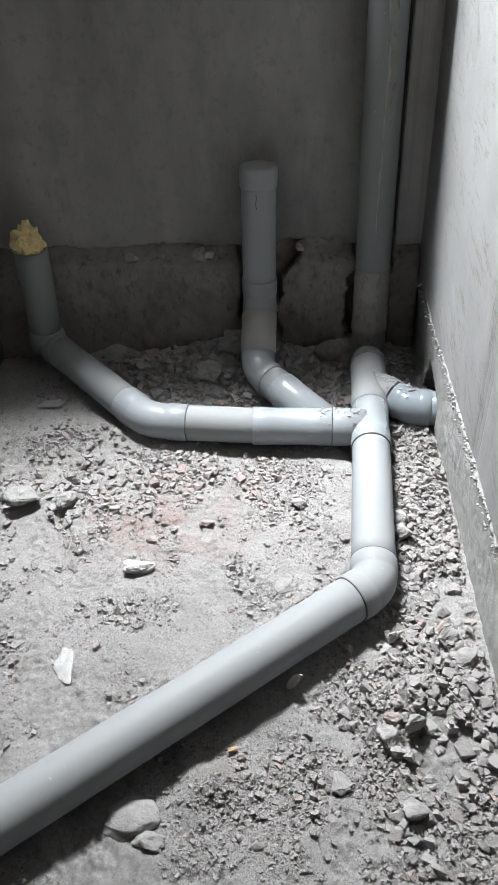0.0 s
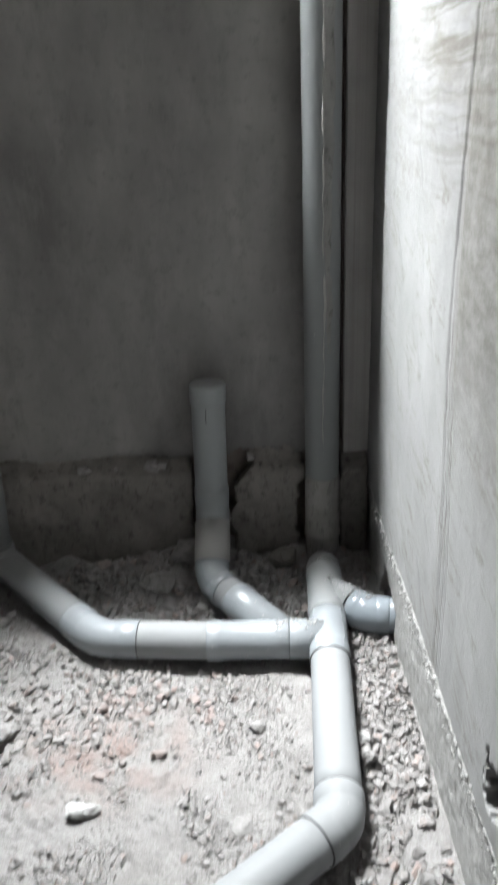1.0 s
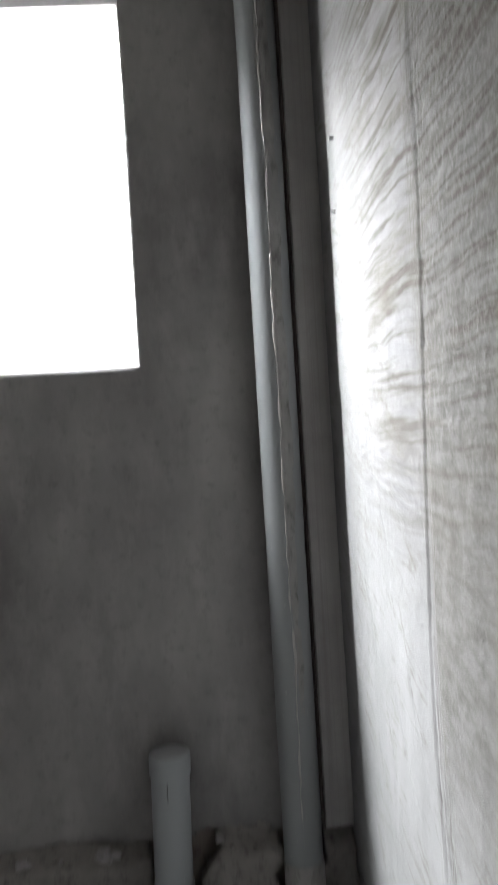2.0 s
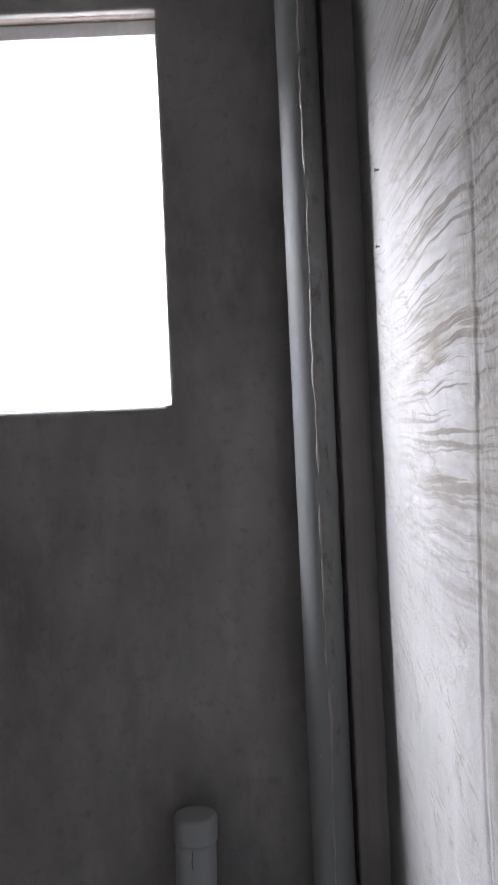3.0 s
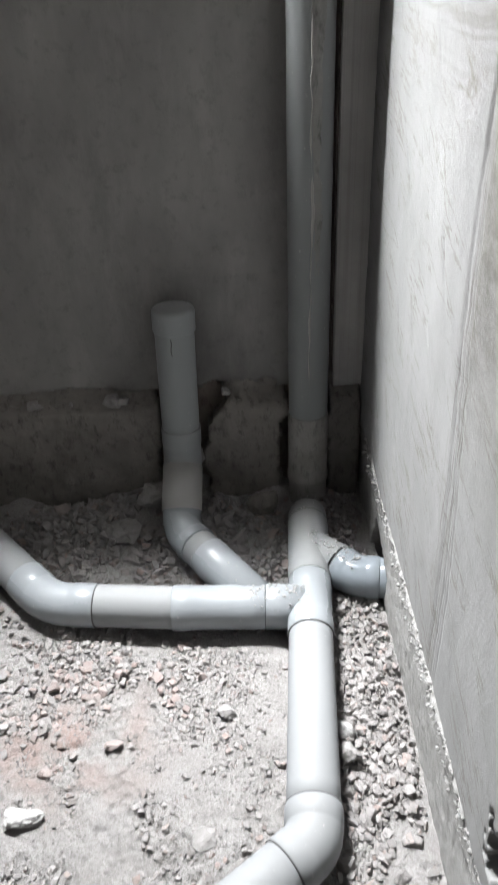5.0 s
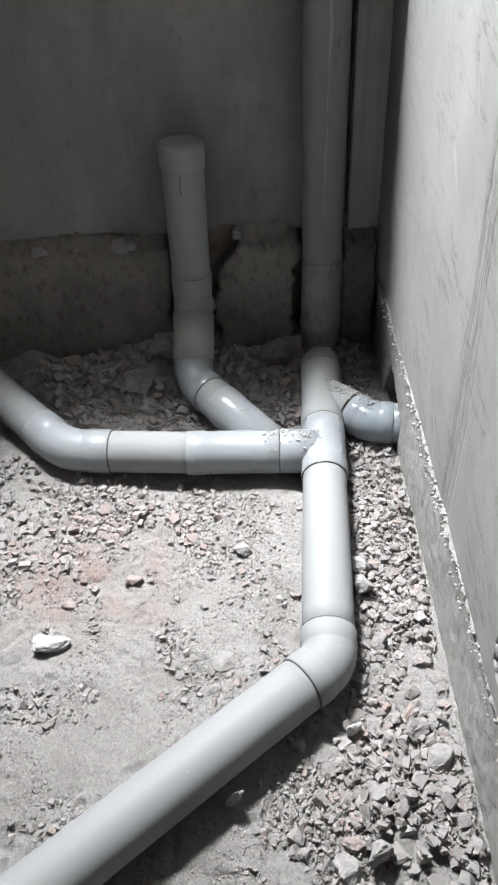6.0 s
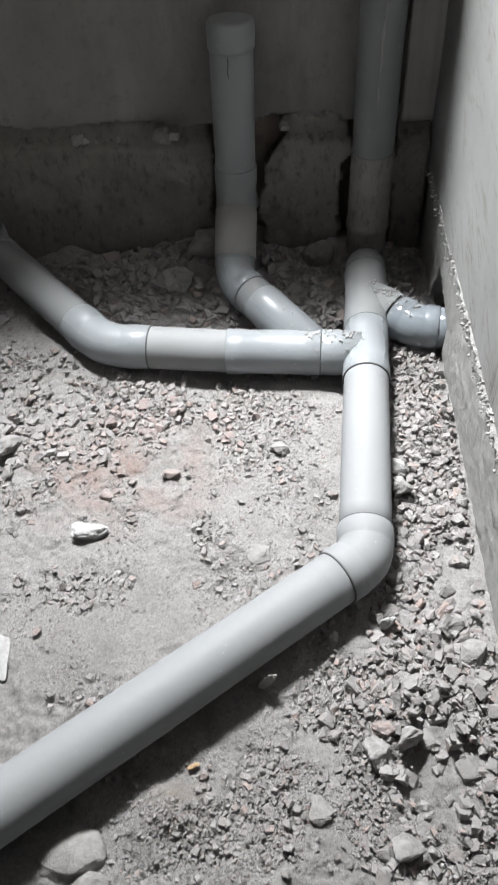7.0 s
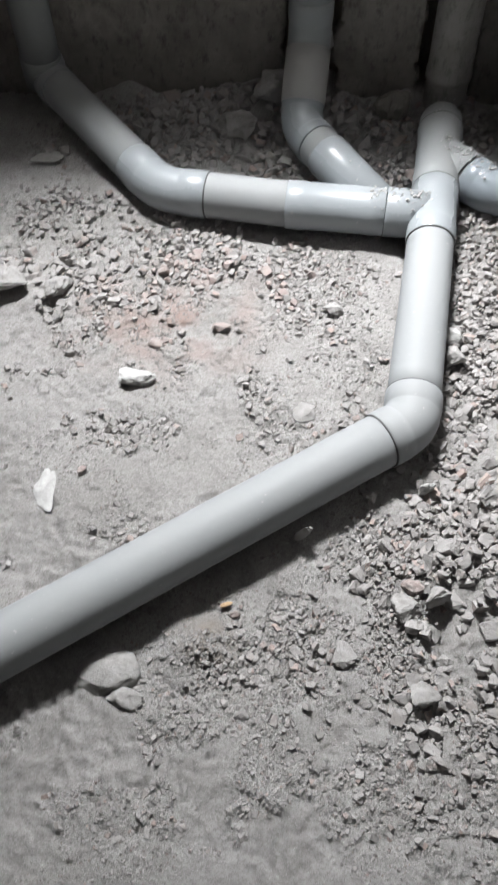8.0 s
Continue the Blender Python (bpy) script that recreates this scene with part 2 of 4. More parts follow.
GROUND = dusty_ground()
RUBBLE = rubble()
BRICK = plain_stone("brick_fragment", (0.265, 0.215, 0.202), (0.285, 0.262, 0.25))
STONE = plain_stone("grey_mortar_stone", (0.29, 0.28, 0.273), (0.20, 0.19, 0.183))
CHALK = plain_stone("white_plaster_chunk", (0.41, 0.405, 0.397), (0.30, 0.293, 0.284))
TIMBER = plain("splintered_timber", (0.40, 0.28, 0.17), 0.8, 0.3, 90)
RENDER = grey_render()
PLASTER = pale_plaster()
BAND = raw_mortar("grey_mortar_band", (0.15, 0.14, 0.128), (0.24, 0.225, 0.207))
PALE_BAND = plain_stone("pale_mortar_band", (0.29, 0.285, 0.276), (0.215, 0.21, 0.202))
STRIP = drawn_plaster()
CORE = raw_mortar("chased_brickwork", (0.13, 0.108, 0.095), (0.21, 0.183, 0.163))
PVC = pvc("grey_pvc", (0.21, 0.219, 0.226), 0.6, 0.42)
PVC_FIT = pvc("grey_pvc_fitting", (0.235, 0.253, 0.266), 0.35, 0.22)
PVC_GLOSS = pvc("glossy_grey_pvc", (0.215, 0.24, 0.262), 0.08, 0.16)
PVC_DUSTY = pvc("dusty_grey_pvc", (0.235, 0.245, 0.25), 0.8, 0.5)
# dusty pipe made paler: the daylight on it is put into the colour
PVC_LIT = pvc("lit_dusty_pvc", (0.37, 0.36, 0.345), 1.0, 0.5)
PVC_STACK = pvc("weathered_grey_pvc", (0.185, 0.193, 0.192), 0.6, 0.65)
MUD = raw_mortar("mud_stained_pvc", (0.19, 0.18, 0.168), (0.28, 0.272, 0.26))
SEAM = plain("joint_shadow_gap", (0.08, 0.08, 0.08), 0.8)
STREAK = raw_mortar("cement_streak", (0.165, 0.162, 0.153), (0.225, 0.222, 0.212))
WHITE_RUN = plain("dried_cement_run", (0.29, 0.28, 0.265), 0.9, 0.3)
PAPER = plain("yellow_cement_sack_paper", (0.60, 0.49, 0.24), 0.75, 0.25, 40)
FRAME_MAT = plain("white_aluminium", (0.75, 0.76, 0.77), 0.35)
FACADE = plain("sunlit_facade", (0.78, 0.77, 0.75), 0.8)
FACADE_GLASS = plain("facade_window", (0.35, 0.42, 0.52), 0.2)

# ---------------------------------------------------------------- mesh helpers


def part(name, bm, material, parent, label=""):
    me = bpy.data.meshes.new(name)
    bm.to_mesh(me)
    bm.free()
    me.materials.append(material)
    ob = new(name, me)
    if parent:
        ob.parent = parent
    if label:
        ob["label"] = label
    return ob


def thing(name, label, category, at=(0, 0, 0), group=""):
    ob = new(name)
    ob.location = at
    ob.empty_display_size = 0.05
    bpy.context.view_layer.update()
    return tagged(ob, label, category, group)


def mesh_object(name, verts, faces, material, smooth=False):
    me = bpy.data.meshes.new(name)
    me.from_pydata([tuple(v) for v in verts], [], faces)
    me.materials.append(material)
    if smooth:
        me.shade_smooth()
    me.update()
    return new(name, me)


def add_box(bm, lo, hi):
    c = [(a + b) / 2 for a, b in zip(lo, hi)]
    s = [b - a for a, b in zip(lo, hi)]
    bmesh.ops.create_cube(bm, size=1, matrix=Matrix.Translation(c) @ Matrix.Diagonal((*s, 1)))


def boxes(name, items, material):
    bm = bmesh.new()
    for lo, hi in items:
        add_box(bm, lo, hi)
    return part(name, bm, material, None)


def fbm(x, y, z, octaves=4, rough=0.9):
    return noise.fractal((x, y, z), rough, 2.0, octaves)


def sheet(name, place, us, vs, keep, depth, material, smooth=True):
    """A slab whose front is place(u, v), with real edges going depth back along its normal axis."""
    nu, nv = len(us), len(vs)
    front = [place(u, v) for v in vs for u in us]
    back = [Vector(p) + Vector(depth) for p in front]
    ok = [[keep((us[i] + us[i + 1]) / 2, (vs[j] + vs[j + 1]) / 2) for i in range(nu - 1)] for j in range(nv - 1)]
    n = nu * nv
    faces = []
    for j in range(nv - 1):
        for i in range(nu - 1):
            if not ok[j][i]:
                continue
            a, b, c, d = j * nu + i, j * nu + i + 1, (j + 1) * nu + i + 1, (j + 1) * nu + i
            faces.append((a, b, c, d))
            for p, q, jj, ii in ((a, b, j - 1, i), (b, c, j, i + 1), (c, d, j + 1, i), (d, a, j, i - 1)):
                if not (0 <= jj < nv - 1 and 0 <= ii < nu - 1 and ok[jj][ii]):
                    faces.append((q, p, p + n, q + n))
    ob = mesh_object(name, front + back, faces, material, smooth)
    bm = bmesh.new()
    bm.from_mesh(ob.data)
    bmesh.ops.delete(bm, geom=[v for v in bm.verts if not v.link_faces], context="VERTS")
    bm.to_mesh(ob.data)
    bm.free()
    ob.data.materials.clear()
    ob.data.materials.append(material)
    return ob


def spread(a, b, step):
    k = max(1, round((b - a) / step))
    return [a + (b - a) * i / k for i in range(k + 1)]


# ---------------------------------------------------------------- the room
WEST, SOUTH, TOP = -1.50, -4.60, 3.10
WIN = (-1.26, -0.55, 1.813, 2.935)
WALL = 0.10


def smooth_step(a, b, v):
    t = min(1, max(0, (v - a) / (b - a)))
    return t * t * (3 - 2 * t)


def bell(x, y, cx, cy, rx, ry):
    return math.exp(-((x - cx) / rx) ** 2 - ((y - cy) / ry) ** 2)


def ground_height(x, y):
    z = 0.009 * fbm(x * 2.1, y * 2.1, 3.0, 3)
    trodden = smooth_step(-0.12, 0.16, fbm(x * 5.5, y * 5.5, 1.0, 4))
    z += 0.007 * trodden + (1 - 0.9 * trodden) * (0.006 * abs(fbm(x * 15, y * 15, 5.0, 4)) + 0.0065 * fbm(x * 48, y * 48, 2.0, 3))
    z += 0.003 * smooth_step(0.02, 0.05, fbm(x * 14, y * 14, 7.5, 5)) + 0.0012 * fbm(x * 60, y * 60, 6.0, 2)
    z += 0.075 * smooth_step(-0.30, -0.04, y) * smooth_step(-1.25, -1.0, x) * (1 - 0.9 * smooth_step(-0.14, -0.05, x)) * (0.8 + 0.5 * fbm(x * 6, y * 6, 9, 2))
    z += 0.02 * smooth_step(-0.16, -0.02, x) * smooth_step(-1.9, -1.4, y)
    z += 0.03 * bell(x, y, -0.10, -1.52, 0.13, 0.17)
    z += 0.030 * bell(x, y, -0.57, -1.675, 0.06, 0.048) * (0.9 + 0.3 * abs(fbm(x * 40, y * 40, 4, 3))) - 0.008 * bell(x, y, -0.56, -1.72, 0.10, 0.07)
    z += 0.018 * bell(x, y, -1.18, -0.86, 0.2, 0.08)
    z += 0.02 * bell(x, y, -0.95, -0.55, 0.25, 0.12)
    z += 0.012 * bell((x + 0.6) * 0.77 + (y + 1.5) * 0.63, (y + 1.5) * 0.77 - (x + 0.6) * 0.63, 0, 0, 0.6, 0.09)
    return z + 0.001


us, vs = spread(WEST - 0.02, 0.025, 0.0042), spread(SOUTH - 0.02, -2.2, 0.03) + spread(-2.194, 0.06, 0.0046)
floor = sheet("floor", lambda u, v: (u, v, ground_height(u, v)), us, vs, lambda u, v: True, (0, 0, -0.12), GROUND)
tagged(floor, "bare dusty screed floor strewn with mortar rubble", "floor", kind="structure")


# back wall: brick core, thin cement render with a torn lower edge, mortar band below
def wall_boxes(x0, x1, y0, y1):
    a, b, c, d = WIN
    column = [((b, y0, -0.1), (-0.195, y1, TOP)), ((-0.195, y0 + 0.065, -0.1), (-0.084, y1, TOP)), ((-0.084, y0, -0.1), (x1, y1, TOP))]
    return [((x0, y0, -0.1), (b, y1, c)), ((x0, y0, d), (b, y1, TOP)), ((x0, y0, c), (a, y1, d))] + column


wall_north = boxes("wall_north", wall_boxes(WEST - 0.15, 0.15, 0.022, WALL), CORE)
tagged(wall_north, "brick wall with a window opening, chased along its foot", "wall", kind="structure")


def torn_edge(x):
    return 0.412 + 0.02 * fbm(x * 5, 0.4, 2.2, 5) + (0.03 if -0.47 < x < -0.25 else 0.0) * (0.6 + fbm(x * 14, 3.3, 1, 3))


def keep_render(u, v):
    a, b, c, d = WIN
    if a < u < b and c < v < d:
        return False
    return v > torn_edge(u) and u < -0.195


def edges_with(values, marks):
    out = [v for v in values if all(abs(v - m) > 0.006 for m in marks)]
    return sorted(out + list(marks))


us = edges_with(spread(WEST, -0.12, 0.014) + spread(-0.116, 0.02, 0.004), WIN[:2])
vs = edges_with(spread(0.34, 0.5, 0.006) + spread(0.515, TOP, 0.015), WIN[2:])
render_coat = sheet(
    "render_coat", lambda u, v: (u, 0.0035 * fbm(u * 3, v * 2.2, 7, 3) * (0 if min(abs(u - WIN[1]), abs(v - WIN[2])) < 0.03 else 1), v), us, vs, keep_render, (0, 0.026, 0), RENDER
)
render_coat.parent = wall_north
render_coat["label"] = "uneven dark grey cement render with a torn edge"


def strip_face(u, v):
    return (u, -0.002 + 0.0012 * fbm(u * 50, v * 0.7, 3, 3) * smooth_step(1.5, 0.8, v) + 0.003 * fbm(u * 8, v * 2, 5, 3), v)


us, vs = spread(-0.079, 0.02, 0.0045), spread(0.34, TOP, 0.03)
strip = sheet("corner_strip", strip_face, us, vs, lambda u, v: u > -0.079 + 0.003 * fbm(0.3, v * 5, 1, 3) and v > torn_edge(u), (0, 0.026, 0), STRIP)
strip.parent = wall_north
strip["label"] = "strip of paler plaster drawn down the corner"


def band_face(u, v):
    top = smooth_step(0.425 + 0.015 * fbm(u * 4, 2, 2, 3), 0.352, v)
    return (u, 0.012 - 0.062 * top - 0.010 * fbm(u * 6, v * 6, 4, 4) - 0.004 * fbm(u * 28, v * 28, 2, 3), v + 0.006 * fbm(u * 11, v * 3, 8, 3))


def keep_band(u, v):
    w = 0.018 * fbm(u * 3, v * 15, 5, 4)
    if -0.605 + w < u < -0.462 + 1.6 * w + 0.06 * smooth_step(0.25, 0.4, v):
        return False
    if -0.245 + w + 0.02 * smooth_step(0.25, 0.4, v) < u < -0.095 + w:
        return False
    return True


us, vs = spread(WEST, 0.0, 0.009), spread(-0.03, 0.44, 0.009)
mortar_band = sheet("mortar_band", band_face, us, vs, keep_band, (0, 0.045, 0), BAND)
mortar_band.parent = wall_north
mortar_band["label"] = "rough grey mortar band, broken away beside the pipes"

# window reveal and sliding frame
a, b, c, d = WIN
window = thing("window_1", "open window, its slim white frame lost in daylight", "window", (0.5 * (a + b), WALL - 0.03, c))
window["kind"] = "structure"
for nm, lo, hi in (
    ("frame_sill", (a, WALL - 0.045, c), (b, WALL - 0.005, c + 0.012)),
    ("frame_head", (a, WALL - 0.045, d - 0.045), (b, WALL - 0.005, d)),
    ("frame_jamb", (a, WALL - 0.045, c + 0.012), (a + 0.03, WALL - 0.005, d - 0.02)),
    ("frame_mullion", (-1.085, WALL - 0.04, c + 0.012), (-1.065, WALL - 0.01, d - 0.02)),
    ("frame_jamb", (b - 0.01, WALL - 0.045, c + 0.012), (b, WALL - 0.005, d - 0.02)),
):
    bm = bmesh.new()
    add_box(bm, lo, hi)
    bmesh.ops.bevel(bm, geom=bm.edges[:], offset=0.002, segments=1, affect="EDGES")
    ob = part(nm, bm, FRAME_MAT, window)
    ob.matrix_parent_inverse = window.matrix_world.inverted()

# east wall
HOLE = (-0.57, -0.262, -0.06, 0.172)
wall_east = boxes(
    "wall_east",
    [
        ((0.022, SOUTH - 0.15, -0.1), (0.15, -1.53, TOP)),
        ((0.022, -1.53, -0.1), (0.15, -1.37, 0.345)),
        ((0.022, -1.53, 0.475), (0.15, -1.37, TOP)),
        ((0.12, -1.53, 0.345), (0.15, -1.37, 0.475)),
        ((0.022, -1.37, -0.1), (0.15, HOLE[0], TOP)),
        ((0.022, HOLE[1], -0.1), (0.15, WALL, TOP)),
        ((0.022, HOLE[0], HOLE[3]), (0.15, HOLE[1], TOP)),
        ((0.15, HOLE[0] - 0.1, -0.1), (0.2, HOLE[1] + 0.1, 0.3)),
    ],
    CORE,
)
tagged(wall_east, "plastered wall with a pipe hole knocked through its foot", "wall", kind="structure")


def trowel(y, z):
    """Ridges and grooves left by the trowel."""
    h = 0.004 * fbm(y * 2.3, z * 1.6, 3.3, 3) + 0.0007 * fbm(y * 20, z * 14, 6.1, 4)
    centre = -0.955 - 0.05 * math.sin((z - 1.25) * 1.9) ** 2 - 0.03 * (z > 1.2) * (z - 1.2)
    for k, w in ((-0.034, 0.9), (-0.022, 0.6), (-0.008, 1.0), (0.006, 0.7), (0.019, 1.1), (0.028, 0.5)):
        s = (y - centre - k * (0.7 + 0.3 * math.sin(3 * z))) / 0.0042
        if abs(s) < 3:
            h -= 0.0045 * w * math.exp(-s * s) * (0.45 + 0.8 * abs(fbm(y * 3, z * 10, 2, 3)))
    # oblique sweeps
    sweep = z * 1.05 - y * 1.35 + 0.10 * fbm(y * 2, z * 2, 1.7, 2)
    f = abs((sweep * 4.2) % 1 - 0.5)
    if f < 0.06 and y > -0.94 and z < 1.5:
        h -= 0.0045 * (1 - f / 0.06) * max(0, fbm(y * 6, z * 6, 8.8, 2) + 0.1)
    # layered drags higher up, coarser on the room side
    if z > 1.2:
        up = smooth_step(1.2, 1.75, z) * (0.3 + 0.7 * smooth_step(-0.5, -0.95, y))
        warp = 0.05 * fbm(y * 2.2, z * 2.2, 4, 3)
        h += up * (0.0016 * fbm(y * 3, (z + warp) * 30, 2, 4) + 0.0006 * fbm(y * 40, z * 25, 8, 2) * smooth_step(-0.9, -1.0, y))
    for zc in (1.56, 1.535, 1.50, 1.475):
        crest = zc + 0.022 * math.exp(-(((y + 0.55) / 0.035) ** 2)) - 0.03 * max(0, -0.58 - y) / 0.3
        s = (z - crest) / 0.006
        if abs(s) < 3 and -0.93 < y < -0.42:
            h += 0.0014 * math.exp(-s * s) * (0.6 + fbm(y * 20, z * 20, 1, 2))
    return h


def lip_height(y):
    return 0.300 + 0.008 * fbm(y * 4, 1.1, 6, 3)


def keep_plaster(u, v):
    if ((u + 1.44) / 0.068) ** 2 + ((v - 0.412) / 0.055) ** 2 < 1 + 1.6 * fbm(u * 16, v * 16, 5, 4):
        return False
    return v > lip_height(u) - 0.02


us, vs = spread(-1.56, 0.02, 0.0042), spread(0.262, 0.33, 0.0034) + spread(0.34, 1.1, 0.0105) + spread(1.106, TOP, 0.0065)
plaster = sheet("plaster_coat", lambda u, v: (0.006 - trowel(u, v), u, v), us, vs, keep_plaster, (0.028, 0, 0), PLASTER)
plaster.parent = wall_east
plaster["label"] = "pale plaster coat scored by the trowel"
us, vs = spread(SOUTH, -1.56, 0.03), spread(0.25, TOP, 0.03)
plaster = sheet("plaster_coat", lambda u, v: (0.006 - trowel(u, v), u, v), us, vs, lambda u, v: True, (0.028, 0, 0), PLASTER)
plaster.parent = wall_east


def keep_foot(u, v):
    w = 0.010 * fbm(u * 12, v * 12, 2, 3)
    if -0.545 + w < u < -0.265:
        top = 0.165 - 0.16 * (-0.345 - u) if u < -0.345 else 0.165 - 2.1 * (u + 0.345)
        return v > top + 0.7 * w
    return True


def foot_face(u, v):
    crest = math.exp(-(((v - lip_height(u)) / 0.014) ** 2))
    h = -0.013 + 0.004 * fbm(u * 5, v * 7, 1, 4) + 0.003 * fbm(u * 30, v * 30, 3, 3) + crest * (0.010 + 0.008 * fbm(u * 70, v * 45, 8, 3))
    return (-h, u, v + 0.003 * fbm(u * 25, v * 10, 3, 3))


us, vs = spread(SOUTH, -1.7, 0.03) + spread(-1.693, 0.0, 0.006), spread(-0.05, 0.3, 0.006)
foot = sheet("wall_foot", lambda u, v: foot_face(u, v * lip_height(u) / 0.3 if v > 0 else v), us, vs, keep_foot, (0.045, 0, 0), PALE_BAND)
foot.parent = wall_east
foot["label"] = "rough mortar foot with a crumbling ledge and a knocked-out hole"

# unseen walls added to close the room; grey and distance keep bounce low
wall_west = boxes("wall_west", [((WEST - 0.15, SOUTH - 0.15, -0.1), (WEST, 0.022, TOP))], RENDER)
tagged(wall_west, "unseen plain grey side wall closing the room", "wall", kind="structure")
wall_south = boxes("wall_south", [((WEST, SOUTH - 0.15, -0.1), (0.022, SOUTH, TOP))], RENDER)
tagged(wall_south, "unseen plain grey wall closing the room behind the viewer", "wall", kind="structure")
ceiling = boxes("ceiling", [((WEST - 0.15, SOUTH - 0.15, TOP), (0.15, WALL, TOP + 0.15))], RENDER)
tagged(ceiling, "bare concrete ceiling slab", "ceiling", kind="structure")

# ---------------------------------------------------------------- pipes
R = 0.055
SOCKET = 0.0585


def sweep(bm, pts, radii, sides=40, caps=True):
    """A tube through pts, with a radius at each."""
    pts = [Vector(p) for p in pts]
    rings = []
    up = None
    for i, p in enumerate(pts):
        before = next((pts[j] for j in range(i - 1, -1, -1) if (pts[j] - p).length > 1e-7), p)
        after = next((pts[j] for j in range(i + 1, len(pts)) if (pts[j] - p).length > 1e-7), p)
        t = (after - before).normalized()
        if up is None:
            up = t.orthogonal().normalized()
        up = (up - t * up.dot(t)).normalized()
        side = t.cross(up)
        rings.append([bm.verts.new(p + radii[i] * (math.cos(2 * math.pi * k / sides) * up + math.sin(2 * math.pi * k / sides) * side)) for k in range(sides)])
    for r0, r1 in zip(rings, rings[1:]):
        for k in range(sides):
            f = bm.faces.new((r0[k], r0[(k + 1) % sides], r1[(k + 1) % sides], r1[k]))
            f.smooth = True
    if caps:
        bm.faces.new(rings[0][::-1])
        bm.faces.new(rings[-1])
    return rings


def sharpen(bm, degrees=35):
    for e in bm.edges:
        if len(e.link_faces) == 2 and e.calc_face_angle(0) > radians(degrees):
            e.smooth = False


def lerp(a, b, t):
    return Vector(a).lerp(Vector(b), t)


def straight(pts, parent, material=PVC_DUSTY, label="", radius=R, name="pipe"):
    bm = bmesh.new()
    a, b = Vector(pts[0]), Vector(pts[1])
    k = max(2, int((b - a).length / 0.05))
    line = [a.lerp(b, i / k) for i in range(k + 1)]
    sweep(bm, line, [radius + 0.0004 * fbm(*(p * 5), 2) for p in line])
    sharpen(bm)
    ob = part(name, bm, material, parent, label)
    ob.matrix_parent_inverse = parent.matrix_world.inverted()
    return ob


def seam(at, way, parent, radius=SOCKET, width=0.0017):
    """The dark gap at the mouth of a socket."""
    bm = bmesh.new()
    a, w = Vector(at), Vector(way).normalized()
    sweep(bm, [a - w * width, a - w * width * 0.6, a + w * width * 0.6, a + w * width], [R, radius - 0.0004, radius - 0.0004, R], caps=False)
    ob = part("joint", bm, SEAM, parent, "dark dirty joint line")
    ob.matrix_parent_inverse = parent.matrix_world.inverted()


def bend(corner, way_in, way_out, leg, parent, material=PVC_FIT, sock=0.045, radius=SOCKET, name="elbow", seams=(True, True), turn=None):
    """An elbow: sockets at both ends and a rounded turn between them. The ways point from the corner outwards."""
    c, p, q = Vector(corner), Vector(way_in).normalized(), Vector(way_out).normalized()
    turn = turn or (leg - sock)
    pts, rad = [], []

    def add(v, r):
        pts.append(v)
        rad.append(r)

    add(c + p * leg, R)
    add(c + p * leg, radius - 0.001)
    add(c + p * (leg - 0.0015), radius)
    add(c + p * turn, radius)
    s, e = c + p * (turn - 0.004), c + q * (turn - 0.004)
    for i in range(0, 15):
        t = i / 14
        add(s * (1 - t) ** 2 + c * 2 * t * (1 - t) + e * t * t, radius - 0.0018)
    add(c + q * turn, radius)
    add(c + q * (leg - 0.0015), radius)
    add(c + q * leg, radius - 0.001)
    add(c + q * leg, R)
    bm = bmesh.new()
    sweep(bm, pts, rad)
    sharpen(bm)
    ob = part(name, bm, material, parent)
    ob.matrix_parent_inverse = parent.matrix_world.inverted()
    if seams[0]:
        seam(c + p * (leg + 0.001), p, ob)
    if seams[1]:
        seam(c + q * (leg + 0.001), q, ob)
    return ob


def branch(a, b, root, out, parent, name, material=PVC_FIT, seams=(True, True, True)):
    """A tee or wye: a through body a-b and an arm from root to out."""
    a, b, root, out = (Vector(v) for v in (a, b, root, out))
    bm = bmesh.new()
    w = (b - a).normalized()
    ln = (b - a).length
    body = [a, a, a + w * 0.0015, a + w * 0.046, a + w * 0.05, b - w * 0.05, b - w * 0.046, b - w * 0.0015, b, b]
    sweep(bm, body, [R, SOCKET - 0.001, SOCKET, SOCKET, SOCKET - 0.0015, SOCKET - 0.0015, SOCKET, SOCKET, SOCKET - 0.001, R])
    v = (out - root).normalized()
    arm = [root, out - v * 0.05, out - v * 0.046, out - v * 0.0015, out, out]
    sweep(bm, arm, [SOCKET - 0.003, SOCKET - 0.0015, SOCKET, SOCKET, SOCKET - 0.001, R])
    sharpen(bm)
    ob = part(name, bm, material, parent)
    ob.matrix_parent_inverse = parent.matrix_world.inverted()
    for on, at, way in zip(seams, (a - w * 0.001, b + w * 0.001, out + v * 0.001), (w, w, v)):
        if on:
            seam(at, way, ob)
    return ob


AX = 0.076
# near pipe, elbow, straight run, tee, wye
K_ELB = Vector((-0.231, -1.208, AX))
K_TEE = Vector((-0.189, -0.585, AX))
K_END = Vector((-0.170, -0.235, AX + 0.004))
way_near = (Vector((-0.968, -1.785, AX)) - K_ELB).normalized()
way_run = (K_TEE - K_ELB).normalized()
way_up = (K_END - K_TEE).normalized()

